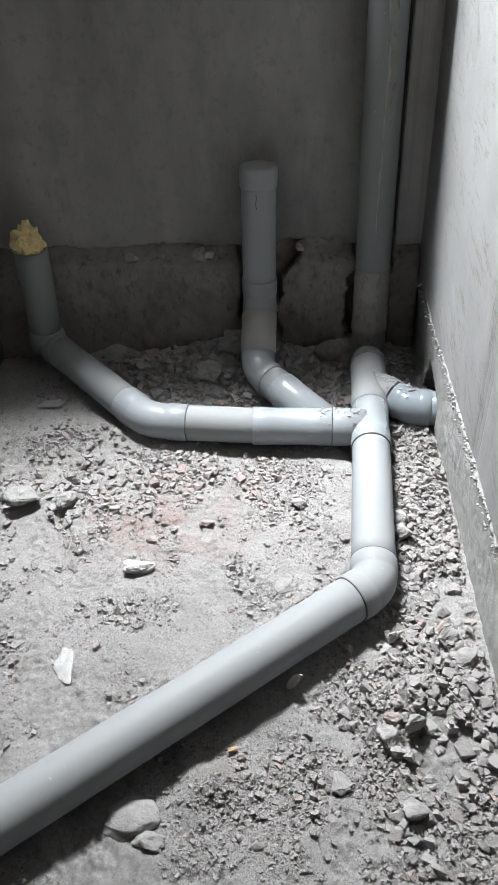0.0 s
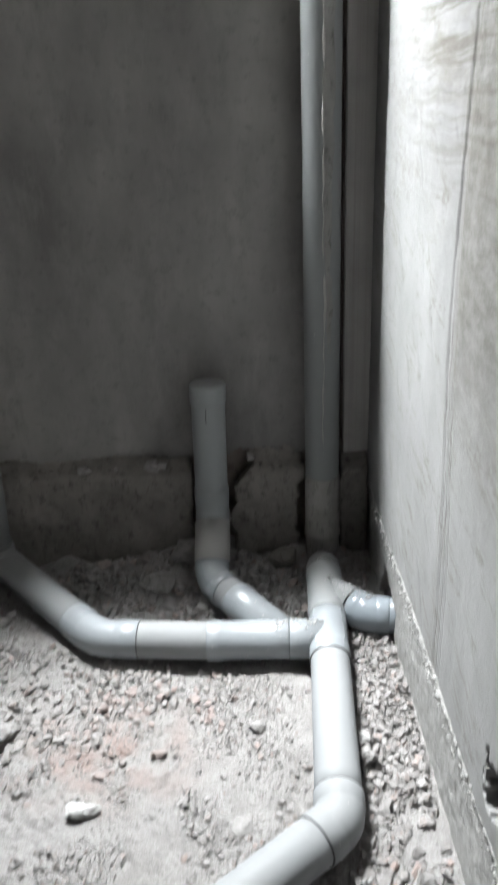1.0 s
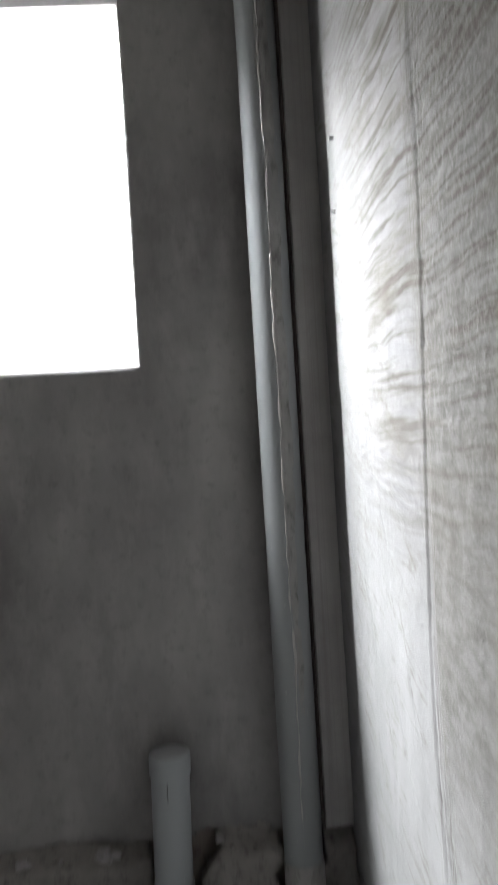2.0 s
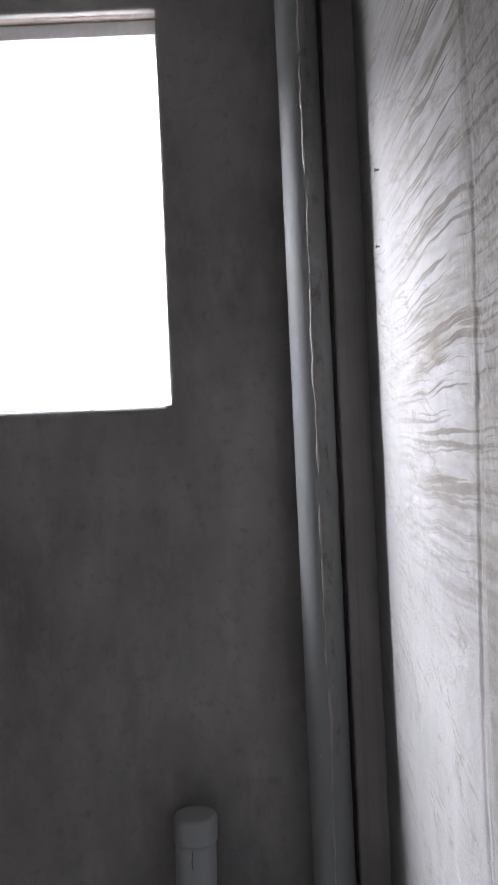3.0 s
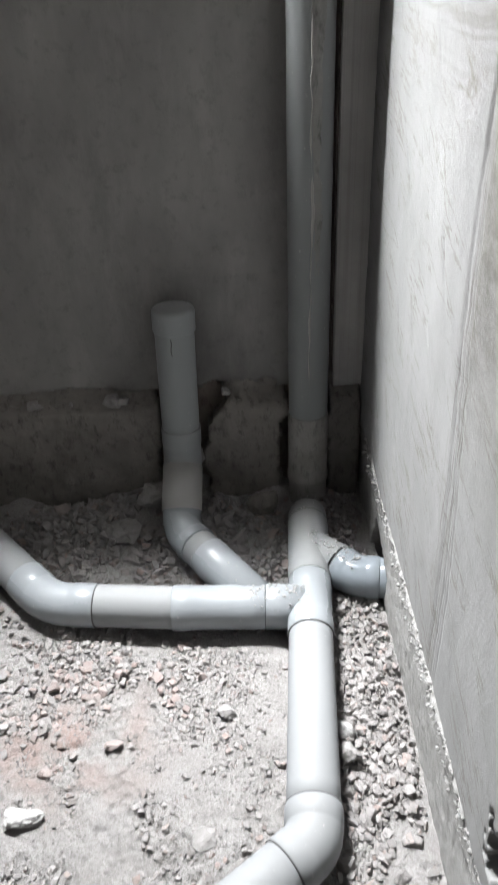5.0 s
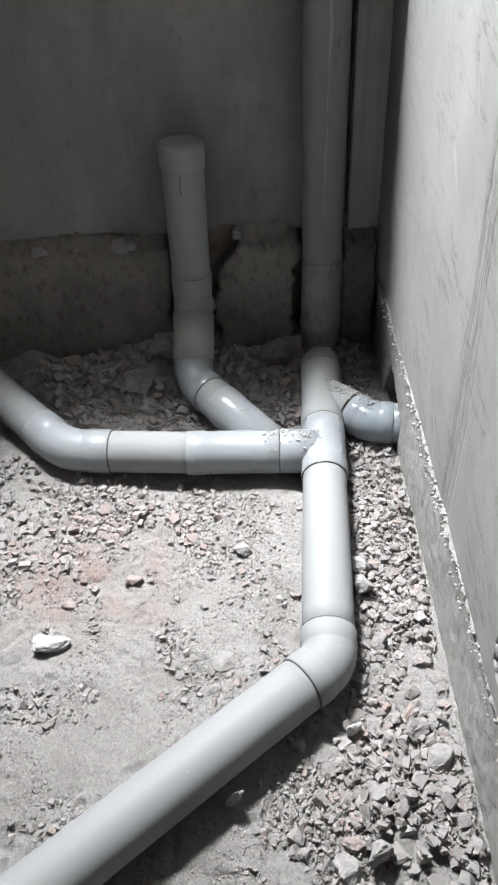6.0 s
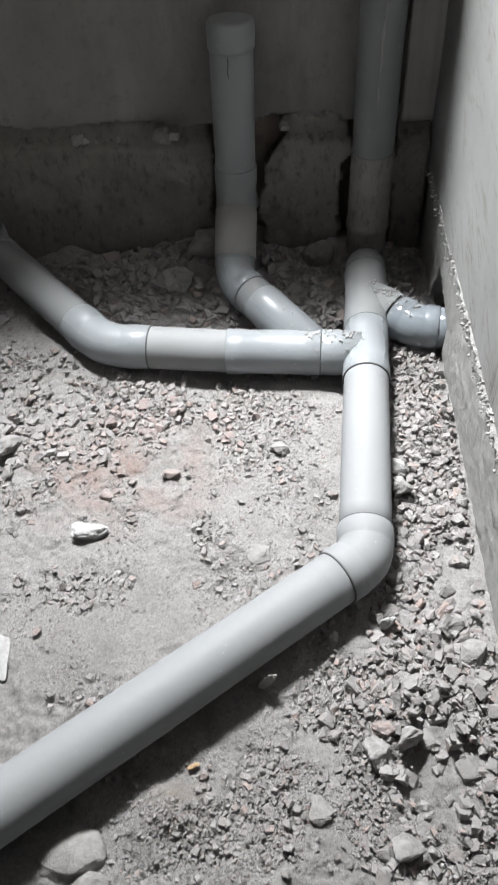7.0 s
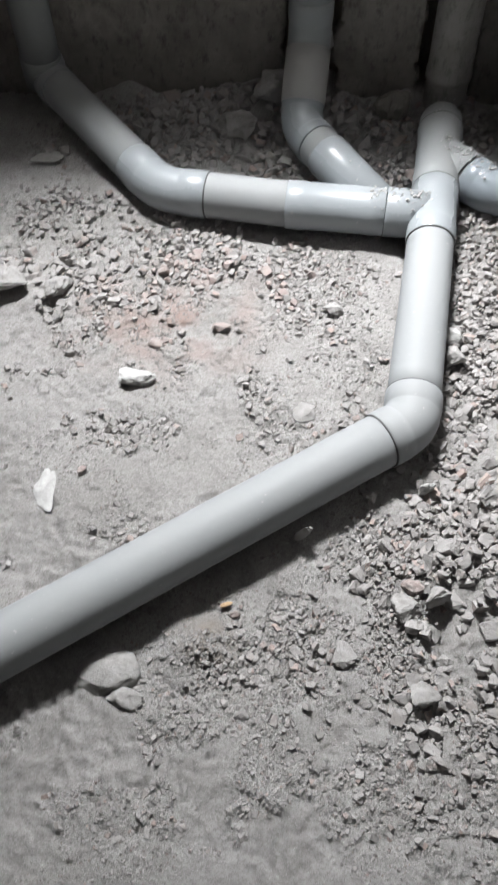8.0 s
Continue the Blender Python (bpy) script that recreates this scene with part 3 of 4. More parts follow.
drain = thing("main_drain_pipe", "grey plastic drain pipe with an elbow, lying on rubble", "pipe", K_ELB)
straight((K_ELB + way_near * 0.06, K_ELB + way_near * 1.60), drain, PVC, "long grey pipe length with a dusty sheen")
bend(K_ELB, way_near, way_run, 0.072, drain, PVC, sock=0.036)
straight((K_ELB + way_run * 0.055, K_TEE - way_run * 0.07), drain, PVC)
TEE_W = Vector((-0.345, -0.578, AX))
branch(K_TEE - way_run * 0.098, K_TEE + way_up * 0.092, K_TEE, K_TEE + (TEE_W - K_TEE).normalized() * 0.115, drain, "tee", PVC_FIT, (True, True, False))
W_A, W_B = K_TEE + way_up * 0.094, K_TEE + way_up * 0.335
arm_root = K_TEE + way_up * 0.225
OUT_C = Vector((-0.055, -0.478, AX))
branch(W_A, W_B, arm_root, arm_root + (OUT_C - arm_root).normalized() * 0.104, drain, "wye", PVC_DUSTY, (False, True, False))

END_C = W_B + way_up * 0.05
bend(END_C, -way_up, (0, 0.35, -1), 0.049, drain, PVC_DUSTY, sock=0.02, seams=(False, False), turn=0.047)

outlet = thing("wall_outlet_bend", "glossy grey elbow running into the hole in the wall", "pipe bend", OUT_C)
bend(OUT_C, (arm_root - OUT_C).normalized(), (1, -0.16, 0), 0.058, outlet, PVC_GLOSS, sock=0.03, seams=(True, False))
straight((OUT_C + Vector((0.03, -0.005, 0)), OUT_C + Vector((0.19, -0.03, 0))), outlet, PVC_GLOSS)

# soil stack in the corner
S_X, S_Y = -0.158, -0.078
stack = thing("soil_stack", "weathered grey vertical soil stack streaked with cement", "pipe", (S_X, S_Y, 0.1))
straight(((S_X, S_Y, -0.05), (S_X - 0.002, S_Y + 0.006, TOP)), stack, PVC_STACK, "", 0.0565)
bm = bmesh.new()
sweep(bm, [(S_X, S_Y, z) for z in (-0.03, 0.12, 0.13, 0.133, 0.15, 0.155, 0.36, 0.362, 0.362)], [0.0575, 0.0575, 0.0605, 0.0625, 0.0625, 0.0595, 0.0585, 0.058, R])
sharpen(bm)
ob = part("coupling", bm, MUD, stack, "mud-stained coupling at the foot")
ob.matrix_parent_inverse = stack.matrix_world.inverted()


def streak(name, x_off, width, z0, z1, depth, material, seed, gaps=False):
    """Cement run down the face of the stack."""
    bm = bmesh.new()
    rows = []
    zs = spread(z0, z1, 0.012)
    for z in zs:
        wob = 0.005 * fbm(seed, z * 2.0, 1, 3) + (0.0035 * fbm(seed, z * 17, 5, 2) if gaps else 0)
        w = width * (0.8 + 0.5 * fbm(seed + 4, z * 9, 2, 3))
        if gaps:
            w *= max(0.05, min(1, 0.75 + 1.8 * fbm(seed + 2, z * 12, 3, 2)))
        row = []
        for k in range(7):
            off = x_off + wob + w * (k / 6 - 0.5)
            ang = off / R
            r = 0.0565 + depth * max(0.0, 1 - (2 * k / 6 - 1) ** 2) * (0.6 + 0.5 * abs(fbm(seed, z * 22, k, 2))) - 0.0006
            row.append(bm.verts.new((S_X + r * math.sin(ang), S_Y + 0.003 - r * math.cos(ang), z)))
        rows.append(row)
    for r0, r1 in zip(rows, rows[1:]):
        for k in range(6):
            bm.faces.new((r0[k], r0[k + 1], r1[k + 1], r1[k])).smooth = True
    ob = part(name, bm, material, stack, "rough dried cement run")
    ob.matrix_parent_inverse = stack.matrix_world.inverted()


streak("cement_smear", 0.013, 0.046, 0.37, TOP, 0.0025, STREAK, 3.1)
streak("cement_run", -0.001, 0.0095, 0.42, TOP, 0.006, WHITE_RUN, 7.7, True)

# west branch with the wye of the capped riser
WY_B = Vector((-0.545, -0.574, AX))
w_dir = (WY_B - TEE_W).normalized()
WY_ROOT = Vector((-0.315, -0.5785, AX))
Y_ELB = Vector((-0.542, -0.270, AX + 0.006))
Y_TOP = Vector((-0.536, -0.100, 0.232))
riser = thing("capped_riser", "grey plastic riser with a cap, branching off by the wall", "pipe", Y_ELB)
y_dir = (Y_ELB - WY_ROOT).normalized()
branch(K_TEE + (TEE_W - K_TEE).normalized() * 0.117, WY_B, WY_ROOT, WY_ROOT + y_dir * 0.245, riser, "wye", PVC_FIT, (False, False, False))
u_dir = (Y_TOP - Y_ELB).normalized()
straight((WY_ROOT + y_dir * 0.2, Y_ELB - y_dir * 0.03), riser)
bend(Y_ELB, -y_dir, u_dir, 0.088, riser, PVC_FIT, sock=0.03, seams=(False, False))
# sloping length in the paler colour that paints it as lit
straight((Y_ELB + u_dir * 0.06, Y_TOP - u_dir * 0.03), riser, PVC_LIT, "dusty sloping length, painted paler as if daylight falls on it", 0.0591)
V_TOP = Vector((-0.527, -0.076, 0.70))
v_dir = (V_TOP - Y_TOP).normalized()
bend(Y_TOP, -u_dir, v_dir, 0.105, riser, PVC_DUSTY, sock=0.05, seams=(False, False))
straight((Y_TOP + v_dir * 0.08, V_TOP - v_dir * 0.02), riser, PVC_DUSTY)
bm = bmesh.new()
cap_pts = [V_TOP - v_dir * 0.062, V_TOP - v_dir * 0.062, V_TOP - v_dir * 0.058, V_TOP - v_dir * 0.010, V_TOP - v_dir * 0.003, V_TOP + v_dir * 0.002, V_TOP + v_dir * 0.004]
sweep(bm, cap_pts, [R, 0.0582, 0.0592, 0.0596, 0.0585, 0.055, 0.048])
sharpen(bm)
ob = part("cap", bm, PVC_DUSTY, riser, "dusty push-on end cap")
ob.matrix_parent_inverse = riser.matrix_world.inverted()
bm = bmesh.new()
for k in range(8):
    p = V_TOP - v_dir * (0.07 + 0.042 * k / 7)
    ang = (-0.006 + 0.0012 * math.sin(k)) / R
    bmesh.ops.create_icosphere(bm, subdivisions=1, radius=0.0022, matrix=Matrix.Translation(p + Vector((math.sin(ang) * R, -math.cos(ang) * R, 0))) @ Matrix.Diagonal((0.8, 0.5, 1.8, 1)))
ob = part("glue_drip", bm, SEAM, riser, "dark dried glue drip")
ob.matrix_parent_inverse = riser.matrix_world.inverted()

# plugged riser in the far corner
L_ELB = Vector((-0.872, -0.545, AX))
L_END = Vector((-1.262, -0.128, AX + 0.012))
P_BASE = Vector((-1.300, -0.098, 0.13))
P_TOP = Vector((-1.283, -0.112, 0.462))
plugged = thing("plugged_riser", "grey plastic branch pipe and riser with an open top", "pipe", L_ELB)
straight((WY_B - w_dir * 0.03, L_ELB - (L_ELB - WY_B).normalized() * 0.05), plugged)
bend(L_ELB, (WY_B - L_ELB).normalized(), (L_END - L_ELB).normalized(), 0.125, plugged, PVC_FIT, sock=0.05, seams=(True, False), turn=0.065)
l_dir = (L_END - L_ELB).normalized()
straight((L_ELB + l_dir * 0.09, L_END), plugged, PVC_DUSTY)
p_dir = (P_TOP - P_BASE).normalized()
bend(L_END - Vector((0.02, -0.02, 0)), -l_dir, (P_BASE + p_dir * 0.06 - L_END).normalized(), 0.06, plugged, PVC_DUSTY, sock=0.03, seams=(False, False))
bm = bmesh.new()
sweep(bm, [P_BASE - p_dir * 0.03, P_TOP, P_TOP, P_TOP - p_dir * 0.08], [R, R, R - 0.004, R - 0.004])
sharpen(bm)
ob = part("pipe", bm, PVC_STACK, plugged, "dull grey open pipe end")
ob.matrix_parent_inverse = plugged.matrix_world.inverted()
bm = bmesh.new()
sweep(bm, [P_BASE - p_dir * 0.05, P_BASE - p_dir * 0.05, P_BASE + p_dir * 0.028, P_BASE + p_dir * 0.03, P_BASE + p_dir * 0.03], [R, SOCKET, SOCKET, SOCKET - 0.001, R])
sharpen(bm)
ob = part("socket", bm, PVC_STACK, plugged)
ob.matrix_parent_inverse = plugged.matrix_world.inverted()

# crumpled sack paper stuffed into the open end
bm = bmesh.new()
bmesh.ops.create_icosphere(bm, subdivisions=5, radius=1.0)
for v in bm.verts:
    p = v.co.copy()
    fold = abs(fbm(p.x * 1.5, p.y * 1.5, p.z * 1.9 + 4, 2)) * 0.9 + 0.35 * abs(fbm(p.x * 3.2, p.y * 3.2, p.z * 3.5, 2))
    r = 0.72 + 0.42 * fold + 0.12 * fbm(p.x * 2.2 + 9, p.y * 2.2, p.z * 2.2, 2)
    v.co = Vector((p.x * 0.058 * r, p.y * 0.056 * r, p.z * (0.085 if p.z > 0 else 0.04) * r))
paper = part("paper_plug", bm, PAPER, None)
paper.location = P_TOP + Vector((-0.004, -0.002, 0.008))
tagged(paper, "crumpled yellowish sack paper stuffed into the open pipe", "paper")

# ---------------------------------------------------------------- rubble
rng = random.Random(11)


def chunk(points, seed, flat=0.65, ball=False):
    """An angular, blocky lump: the hull of shaken box corners and a few more points."""
    r = np.random.RandomState(seed)
    box = np.array([(i, j, k) for i in (-1, 1) for j in (-1, 1) for k in (-1, 1)]) * 0.62
    box = box * r.uniform(0.6, 1.12, size=(8, 3)) + r.normal(scale=0.08, size=(8, 3))
    box[:, 0] += box[:, 2] * r.uniform(-0.45, 0.45)
    more = r.normal(size=(max(0, points - 8), 3))
    more *= 0.84 / np.linalg.norm(more, axis=1)[:, None]
    if ball:
        more = r.normal(size=(points, 3))
        more *= r.uniform(0.8, 1.0, size=(points, 1)) / np.linalg.norm(more, axis=1)[:, None]
        box = more[:1]
    p = np.concatenate([box, more]) * np.array([1.0, r.uniform(0.6, 0.95), r.uniform(0.75, 1.15) * flat])
    bm = bmesh.new()
    for v in p:
        bm.verts.new(v)
    bmesh.ops.convex_hull(bm, input=bm.verts[:])
    bmesh.ops.delete(bm, geom=[v for v in bm.verts if not v.link_faces], context="VERTS")
    bm.verts.index_update()
    co = np.array([v.co[:] for v in bm.verts])
    fa = np.array([[v.index for v in f.verts] for f in bm.faces])
    bm.free()
    return co, fa


def lump(points, seed, flat=0.65):
    """A crumbly lump: a chunk with each facet broken up once."""
    co, fa = chunk(points, seed, flat)
    bm = bmesh.new()
    vv = [bm.verts.new(v) for v in co]
    for f in fa:
        bm.faces.new([vv[i] for i in f])
    bmesh.ops.subdivide_edges(bm, edges=bm.edges[:], cuts=1, use_grid_fill=True, smooth=0.08)
    bmesh.ops.triangulate(bm, faces=bm.faces[:])
    for v in bm.verts:
        v.co += v.co.normalized() * 0.11 * fbm(v.co.x * 2.8 + seed, v.co.y * 2.8, v.co.z * 2.8, 3)
    bm.verts.index_update()
    co = np.array([v.co[:] for v in bm.verts])
    fa = np.array([[v.index for v in f.verts] for f in bm.faces])
    bm.free()
    return co, fa


def worn_chunk(points, seed, flat=0.65, cuts=4, rough=1.0):
    """A larger lump with chipped corners and a crumbly face."""
    co, fa = chunk(points, seed, flat, True)
    bm = bmesh.new()
    vv = [bm.verts.new(v) for v in co]
    for f in fa:
        bm.faces.new([vv[i] for i in f])
    bmesh.ops.bevel(bm, geom=bm.edges[:], offset=0.10, segments=1, affect="EDGES", clamp_overlap=True)
    bmesh.ops.subdivide_edges(bm, edges=bm.edges[:], cuts=cuts, use_grid_fill=True)
    bmesh.ops.triangulate(bm, faces=bm.faces[:])
    for v in bm.verts:
        n = v.co.normalized()
        v.co += n * rough * (0.13 * fbm(v.co.x * 2 + seed, v.co.y * 2, v.co.z * 2, 4) + 0.025 * fbm(v.co.x * 9, v.co.y * 9 + seed, v.co.z * 9, 3))
    bm.verts.index_update()
    co = np.array([v.co[:] for v in bm.verts])
    fa = np.array([[v.index for v in f.verts] for f in bm.faces])
    bm.free()
    return co, fa


def chunk_mesh(name, sub, seed, material, flat=0.65):
    co, fa = worn_chunk(sub - 12, seed, flat, 3, 0.4 if sub > 50 else 1.0) if sub > 20 else lump(sub, seed, flat)
    me = bpy.data.meshes.new(name)
    me.from_pydata(co.tolist(), [], fa.tolist())
    me.materials.append(material)
    me.update()
    return me


def turned(seed):
    return Euler((rng.uniform(-0.5, 0.5), rng.uniform(-0.5, 0.5), rng.uniform(0, 6.28)))


# zones: x, y, half extents, how many, size from, size to, height of the heap
ZONES = [
    (-0.055, -0.80, 0.105, 0.68, 3200, 0.005, 0.020, 0.035),
    (-0.12, -1.50, 0.15, 0.24, 900, 0.007, 0.026, 0.05),
    (-0.70, -0.20, 0.42, 0.14, 2300, 0.007, 0.028, 0.05),
    (-0.33, -0.33, 0.14, 0.20, 800, 0.006, 0.022, 0.035),
    (-0.10, -0.22, 0.10, 0.20, 420, 0.006, 0.022, 0.05),
    (-1.18, -0.84, 0.27, 0.10, 620, 0.007, 0.026, 0.03),
    (-1.05, -0.62, 0.30, 0.12, 420, 0.006, 0.020, 0.02),
    (-0.72, -0.74, 0.26, 0.09, 560, 0.005, 0.017, 0.015),
    (-1.20, -1.18, 0.16, 0.14, 420, 0.004, 0.014, 0.012),
    (-0.40, -1.68, 0.12, 0.10, 150, 0.004, 0.013, 0.012),
    (-0.18, -1.76, 0.16, 0.14, 90, 0.003, 0.011, 0.01),
    (-0.70, -1.20, 0.65, 0.55, 420, 0.003, 0.009, 0.0),
    (-0.70, -2.05, 0.70, 0.5, 300, 0.002, 0.006, 0.0),
    (-0.38, -0.80, 0.18, 0.20, 260, 0.004, 0.013, 0.0),
]


def under_pipe(x, y):
    for a, b in ((K_ELB, K_ELB + way_near * 1.4), (K_ELB, K_END), (K_TEE, L_ELB), (L_ELB, L_END), (WY_ROOT, Y_ELB), (Y_ELB, Y_TOP), (arm_root, OUT_C)):
        p, q = Vector((a.x, a.y)), Vector((b.x, b.y))
        t = max(0, min(1, (Vector((x, y)) - p).dot(q - p) / (q - p).length_squared))
        if (p.lerp(q, t) - Vector((x, y))).length < 0.046:
            return True
    return False


def inside(x, y, s):
    return WEST + s < x < 0.004 - 0.4 * s and y < -0.055 - 0.4 * s


def joined_rubble(name, zones, subs, material, seed, scale=1.0, many=1.0, clumped=False, patchy=0.0):
    r = np.random.RandomState(seed)
    kinds = [(lump if subs > 8 else chunk)(subs, 100 + seed * 50 + k) for k in range(14)]
    vs_all, fs_all, base = [], [], 0
    for cx, cy, hx, hy, count, s0, s1, heap in zones:
        for _ in range(int(count * many)):
            x, y = cx + hx * np.clip(r.normal(scale=0.55), -1.3, 1.3), cy + hy * np.clip(r.normal(scale=0.6), -1.4, 1.4)
            s = scale * (0.7 * s0 + (1.25 * s1 - 0.7 * s0) * r.uniform() ** 3.4)
            if not inside(x, y, s) or (clumped and fbm(x * 5.5, y * 5.5, 1.0, 4) > 0.10 - 0.25 * r.uniform()) or fbm(x * 6.5, y * 6.5, 3.7, 3) < patchy * (r.uniform() - 0.62):
                continue
            co, fa = kinds[r.randint(14)]
            m = np.array(Euler((r.uniform(-0.6, 0.6), r.uniform(-0.6, 0.6), r.uniform(0, 6.28))).to_matrix())
            low = 0.0 if under_pipe(x, y) else 1.0
            z = ground_height(x, y) + s * r.uniform(-0.12, 0.3) + low * heap * 0.6 * r.uniform() ** 2 * math.exp(-((x - cx) / hx) ** 2 - ((y - cy) / hy) ** 2)
            vs_all.append((co * s) @ m.T + (x, y, z))
            fs_all.append(fa + base)
            base += len(co)
    me = bpy.data.meshes.new(name)
    V, F = np.concatenate(vs_all), np.concatenate(fs_all)
    me.vertices.add(len(V))
    me.vertices.foreach_set("co", V.ravel())
    me.loops.add(F.size)
    me.loops.foreach_set("vertex_index", F.ravel().astype(np.int32))
    me.polygons.add(len(F))
    me.polygons.foreach_set("loop_start", np.arange(0, F.size, 3, dtype=np.int32))
    me.materials.append(material)
    me.update(calc_edges=True)
    me.validate()
    me.set_sharp_from_angle(angle=radians(28))
    ob = new(name, me)
    return ob


rub = joined_rubble("loose_rubble", ZONES, 12, RUBBLE, 3, scale=0.72, many=2.8, patchy=0.8)
tagged(rub, "loose grey mortar crumbs and small broken stones", "rubble", kind="stuff")
grit_zones = [(cx, cy, hx * 1.15, hy * 1.1, n, 0.0012, 0.0042, 0.0) for cx, cy, hx, hy, n, *_ in ZONES]
grit_zones.append((-0.70, -1.35, 1.0, 1.2, 34000, 0.0010, 0.0038, 0.0))
grit_zones += [
    (-0.70, -1.95, 0.9, 0.45, 9000, 0.0011, 0.0042, 0.0),
    (-0.11, -1.50, 0.20, 0.30, 7500, 0.0018, 0.0065, 0.03),
    (-0.055, -0.80, 0.11, 0.70, 6500, 0.0018, 0.0065, 0.018),
    (-0.70, -0.22, 0.45, 0.16, 3200, 0.0022, 0.008, 0.02),
    (-1.12, -0.80, 0.32, 0.17, 2200, 0.002, 0.007, 0.008),
    (-0.45, -1.76, 0.26, 0.2, 1500, 0.0018, 0.006, 0.0),
    (-0.57, -1.675, 0.05, 0.045, 260, 0.0015, 0.005, 0.0),
    (-0.70, -0.72, 0.26, 0.10, 1500, 0.002, 0.007, 0.0),
    (-1.2, -1.2, 0.2, 0.2, 900, 0.002, 0.006, 0.0),
]
grit = joined_rubble("grit", grit_zones, 8, RUBBLE, 5, many=2.2)
tagged(grit, "fine grey grit and mortar dust grains", "grit", kind="stuff")

CLUMPS = [(-0.75, -1.15, 1.1, 1.0, 30000, 0.0022, 0.0105, 0.003), (-0.6, -1.95, 1.1, 0.4, 9000, 0.0018, 0.007, 0.0)]
crust = joined_rubble("mortar_crust", CLUMPS, 8, RUBBLE, 8, clumped=True)
tagged(crust, "patches of crumbled mortar crust on the floor", "rubble", kind="stuff")

CHIPS = [(-0.72, -0.76, 0.26, 0.08, 330, 0.005, 0.020, 0.012), (-0.88, -0.93, 0.14, 0.08, 150, 0.004, 0.013, 0.0), (-0.36, -0.30, 0.14, 0.15, 260, 0.006, 0.022, 0.02), (-0.66, -0.26, 0.25, 0.09, 160, 0.006, 0.020, 0.02)]
chips = joined_rubble("brick_chips", CHIPS, 12, BRICK, 13)
tagged(chips, "dull reddish brick chips mixed into grey rubble", "rubble", kind="stuff")

# single stones that can be told apart
PROTO = [chunk_mesh("stone", 13, 400 + k, RUBBLE, 0.7) for k in range(16)]
SLABS = [chunk_mesh("stone", 13, 450 + k, RUBBLE, 0.38) for k in range(8)]
stone_rng = random.Random(5)
made = 0
STONE_ZONES = [
    (-0.07, -0.85, 0.06, 0.60, 60, 0.012, 0.030),
    (-0.11, -1.48, 0.14, 0.22, 96, 0.011, 0.032),
    (-0.72, -0.22, 0.36, 0.11, 100, 0.018, 0.044),
    (-0.34, -0.30, 0.12, 0.16, 40, 0.014, 0.032),
    (-1.16, -0.84, 0.24, 0.08, 52, 0.014, 0.036),
    (-0.72, -0.72, 0.22, 0.06, 24, 0.010, 0.020),
    (-0.42, -1.70, 0.12, 0.10, 9, 0.009, 0.016),
]
for cx, cy, hx, hy, count, s0, s1 in STONE_ZONES:
    for _ in range(count):
        for _try in range(6):
            x, y = cx + hx * stone_rng.uniform(-1, 1), cy + hy * stone_rng.uniform(-1, 1)
            s = s0 + (s1 - s0) * stone_rng.random() ** 2
            if inside(x, y, s) and not under_pipe(x, y):
                break
        else:
            continue
        me = stone_rng.choice(SLABS if stone_rng.random() < 0.3 else PROTO)
        ob = new("stone", me)
        ob.parent = floor
        ob.location = (x, y, ground_height(x, y) + s * 0.06)
        ob.rotation_euler = (stone_rng.uniform(-0.5, 0.5), stone_rng.uniform(-0.5, 0.5), stone_rng.uniform(0, 6.28))
        ob.scale = (s, s, s)
        made += 1


def lone(name, label, category, x, y, dims, seed, material, rot=0.0, lift=0.3, tilt=(0, 0), group=""):
    me = chunk_mesh(name, 190 if name == "round_stone" else 27, seed, material, 1.0)
    co = np.array([v.co[:] for v in me.vertices])
    span = co.max(0) - co.min(0)
    co = (co - (co.max(0) + co.min(0)) / 2) / span * np.array(dims)
    me.vertices.foreach_set("co", co.ravel())
    me.polygons.foreach_set("use_smooth", [name == "round_stone"] * len(me.polygons))
    me.update()
    ob = new(name, me)
    ob.location = (x, y, ground_height(x, y) + dims[2] * lift)
    ob.rotation_euler = (tilt[0], tilt[1], rot)
    return tagged(ob, label, category, group)


lone("plaster_chunk", "white broken plaster chunk lying on the dusty floor", "stone", -0.820, -1.105, (0.085, 0.045, 0.034), 21, CHALK, 0.05, 0.4)
lone("plaster_flake", "flat white plaster flake on the dusty floor", "stone", -0.948, -1.402, (0.048, 0.10, 0.012), 63, CHALK, 0.35, 0.55)
lone("round_stone", "rounded dusty grey stone beside the long pipe", "stone", -0.738, -1.742, (0.115, 0.09, 0.055), 23, STONE, 0.2, -0.02)
lone("flat_stone", "flat pale stone beside a rounded one", "stone", -0.697, -1.785, (0.065, 0.035, 0.022), 24, STONE, -0.2, 0.4)
lone("mortar_lump", "grey mortar lump on the near floor", "stone", -0.193, -1.722, (0.058, 0.042, 0.04), 25, STONE, 0.4, 0.35)
lone("mortar_lump", "angular grey rubble stone on the heap", "stone", -0.228, -1.573, (0.062, 0.056, 0.05), 26, STONE, 0.8, 0.5, (0.3, 0.2))
lone("mortar_lump", "upright angular rubble stone on the heap", "stone", -0.176, -1.556, (0.05, 0.036, 0.062), 27, STONE, 0.3, 0.5, (0.3, -0.2))
lone("mortar_lump", "blocky grey stone by the wall", "stone", -0.075, -1.34, (0.052, 0.045, 0.045), 28, STONE, 0.2, 0.5)
lone("mortar_lump", "broad pale stone by the wall", "stone", -0.045, -1.40, (0.07, 0.05, 0.035), 29, STONE, 0.5, 0.6)
lone("mortar_lump", "pale crumbly lump leaning on the pipe", "stone", -0.135, -0.985, (0.045, 0.05, 0.05), 30, STONE, 0.3, 0.5)
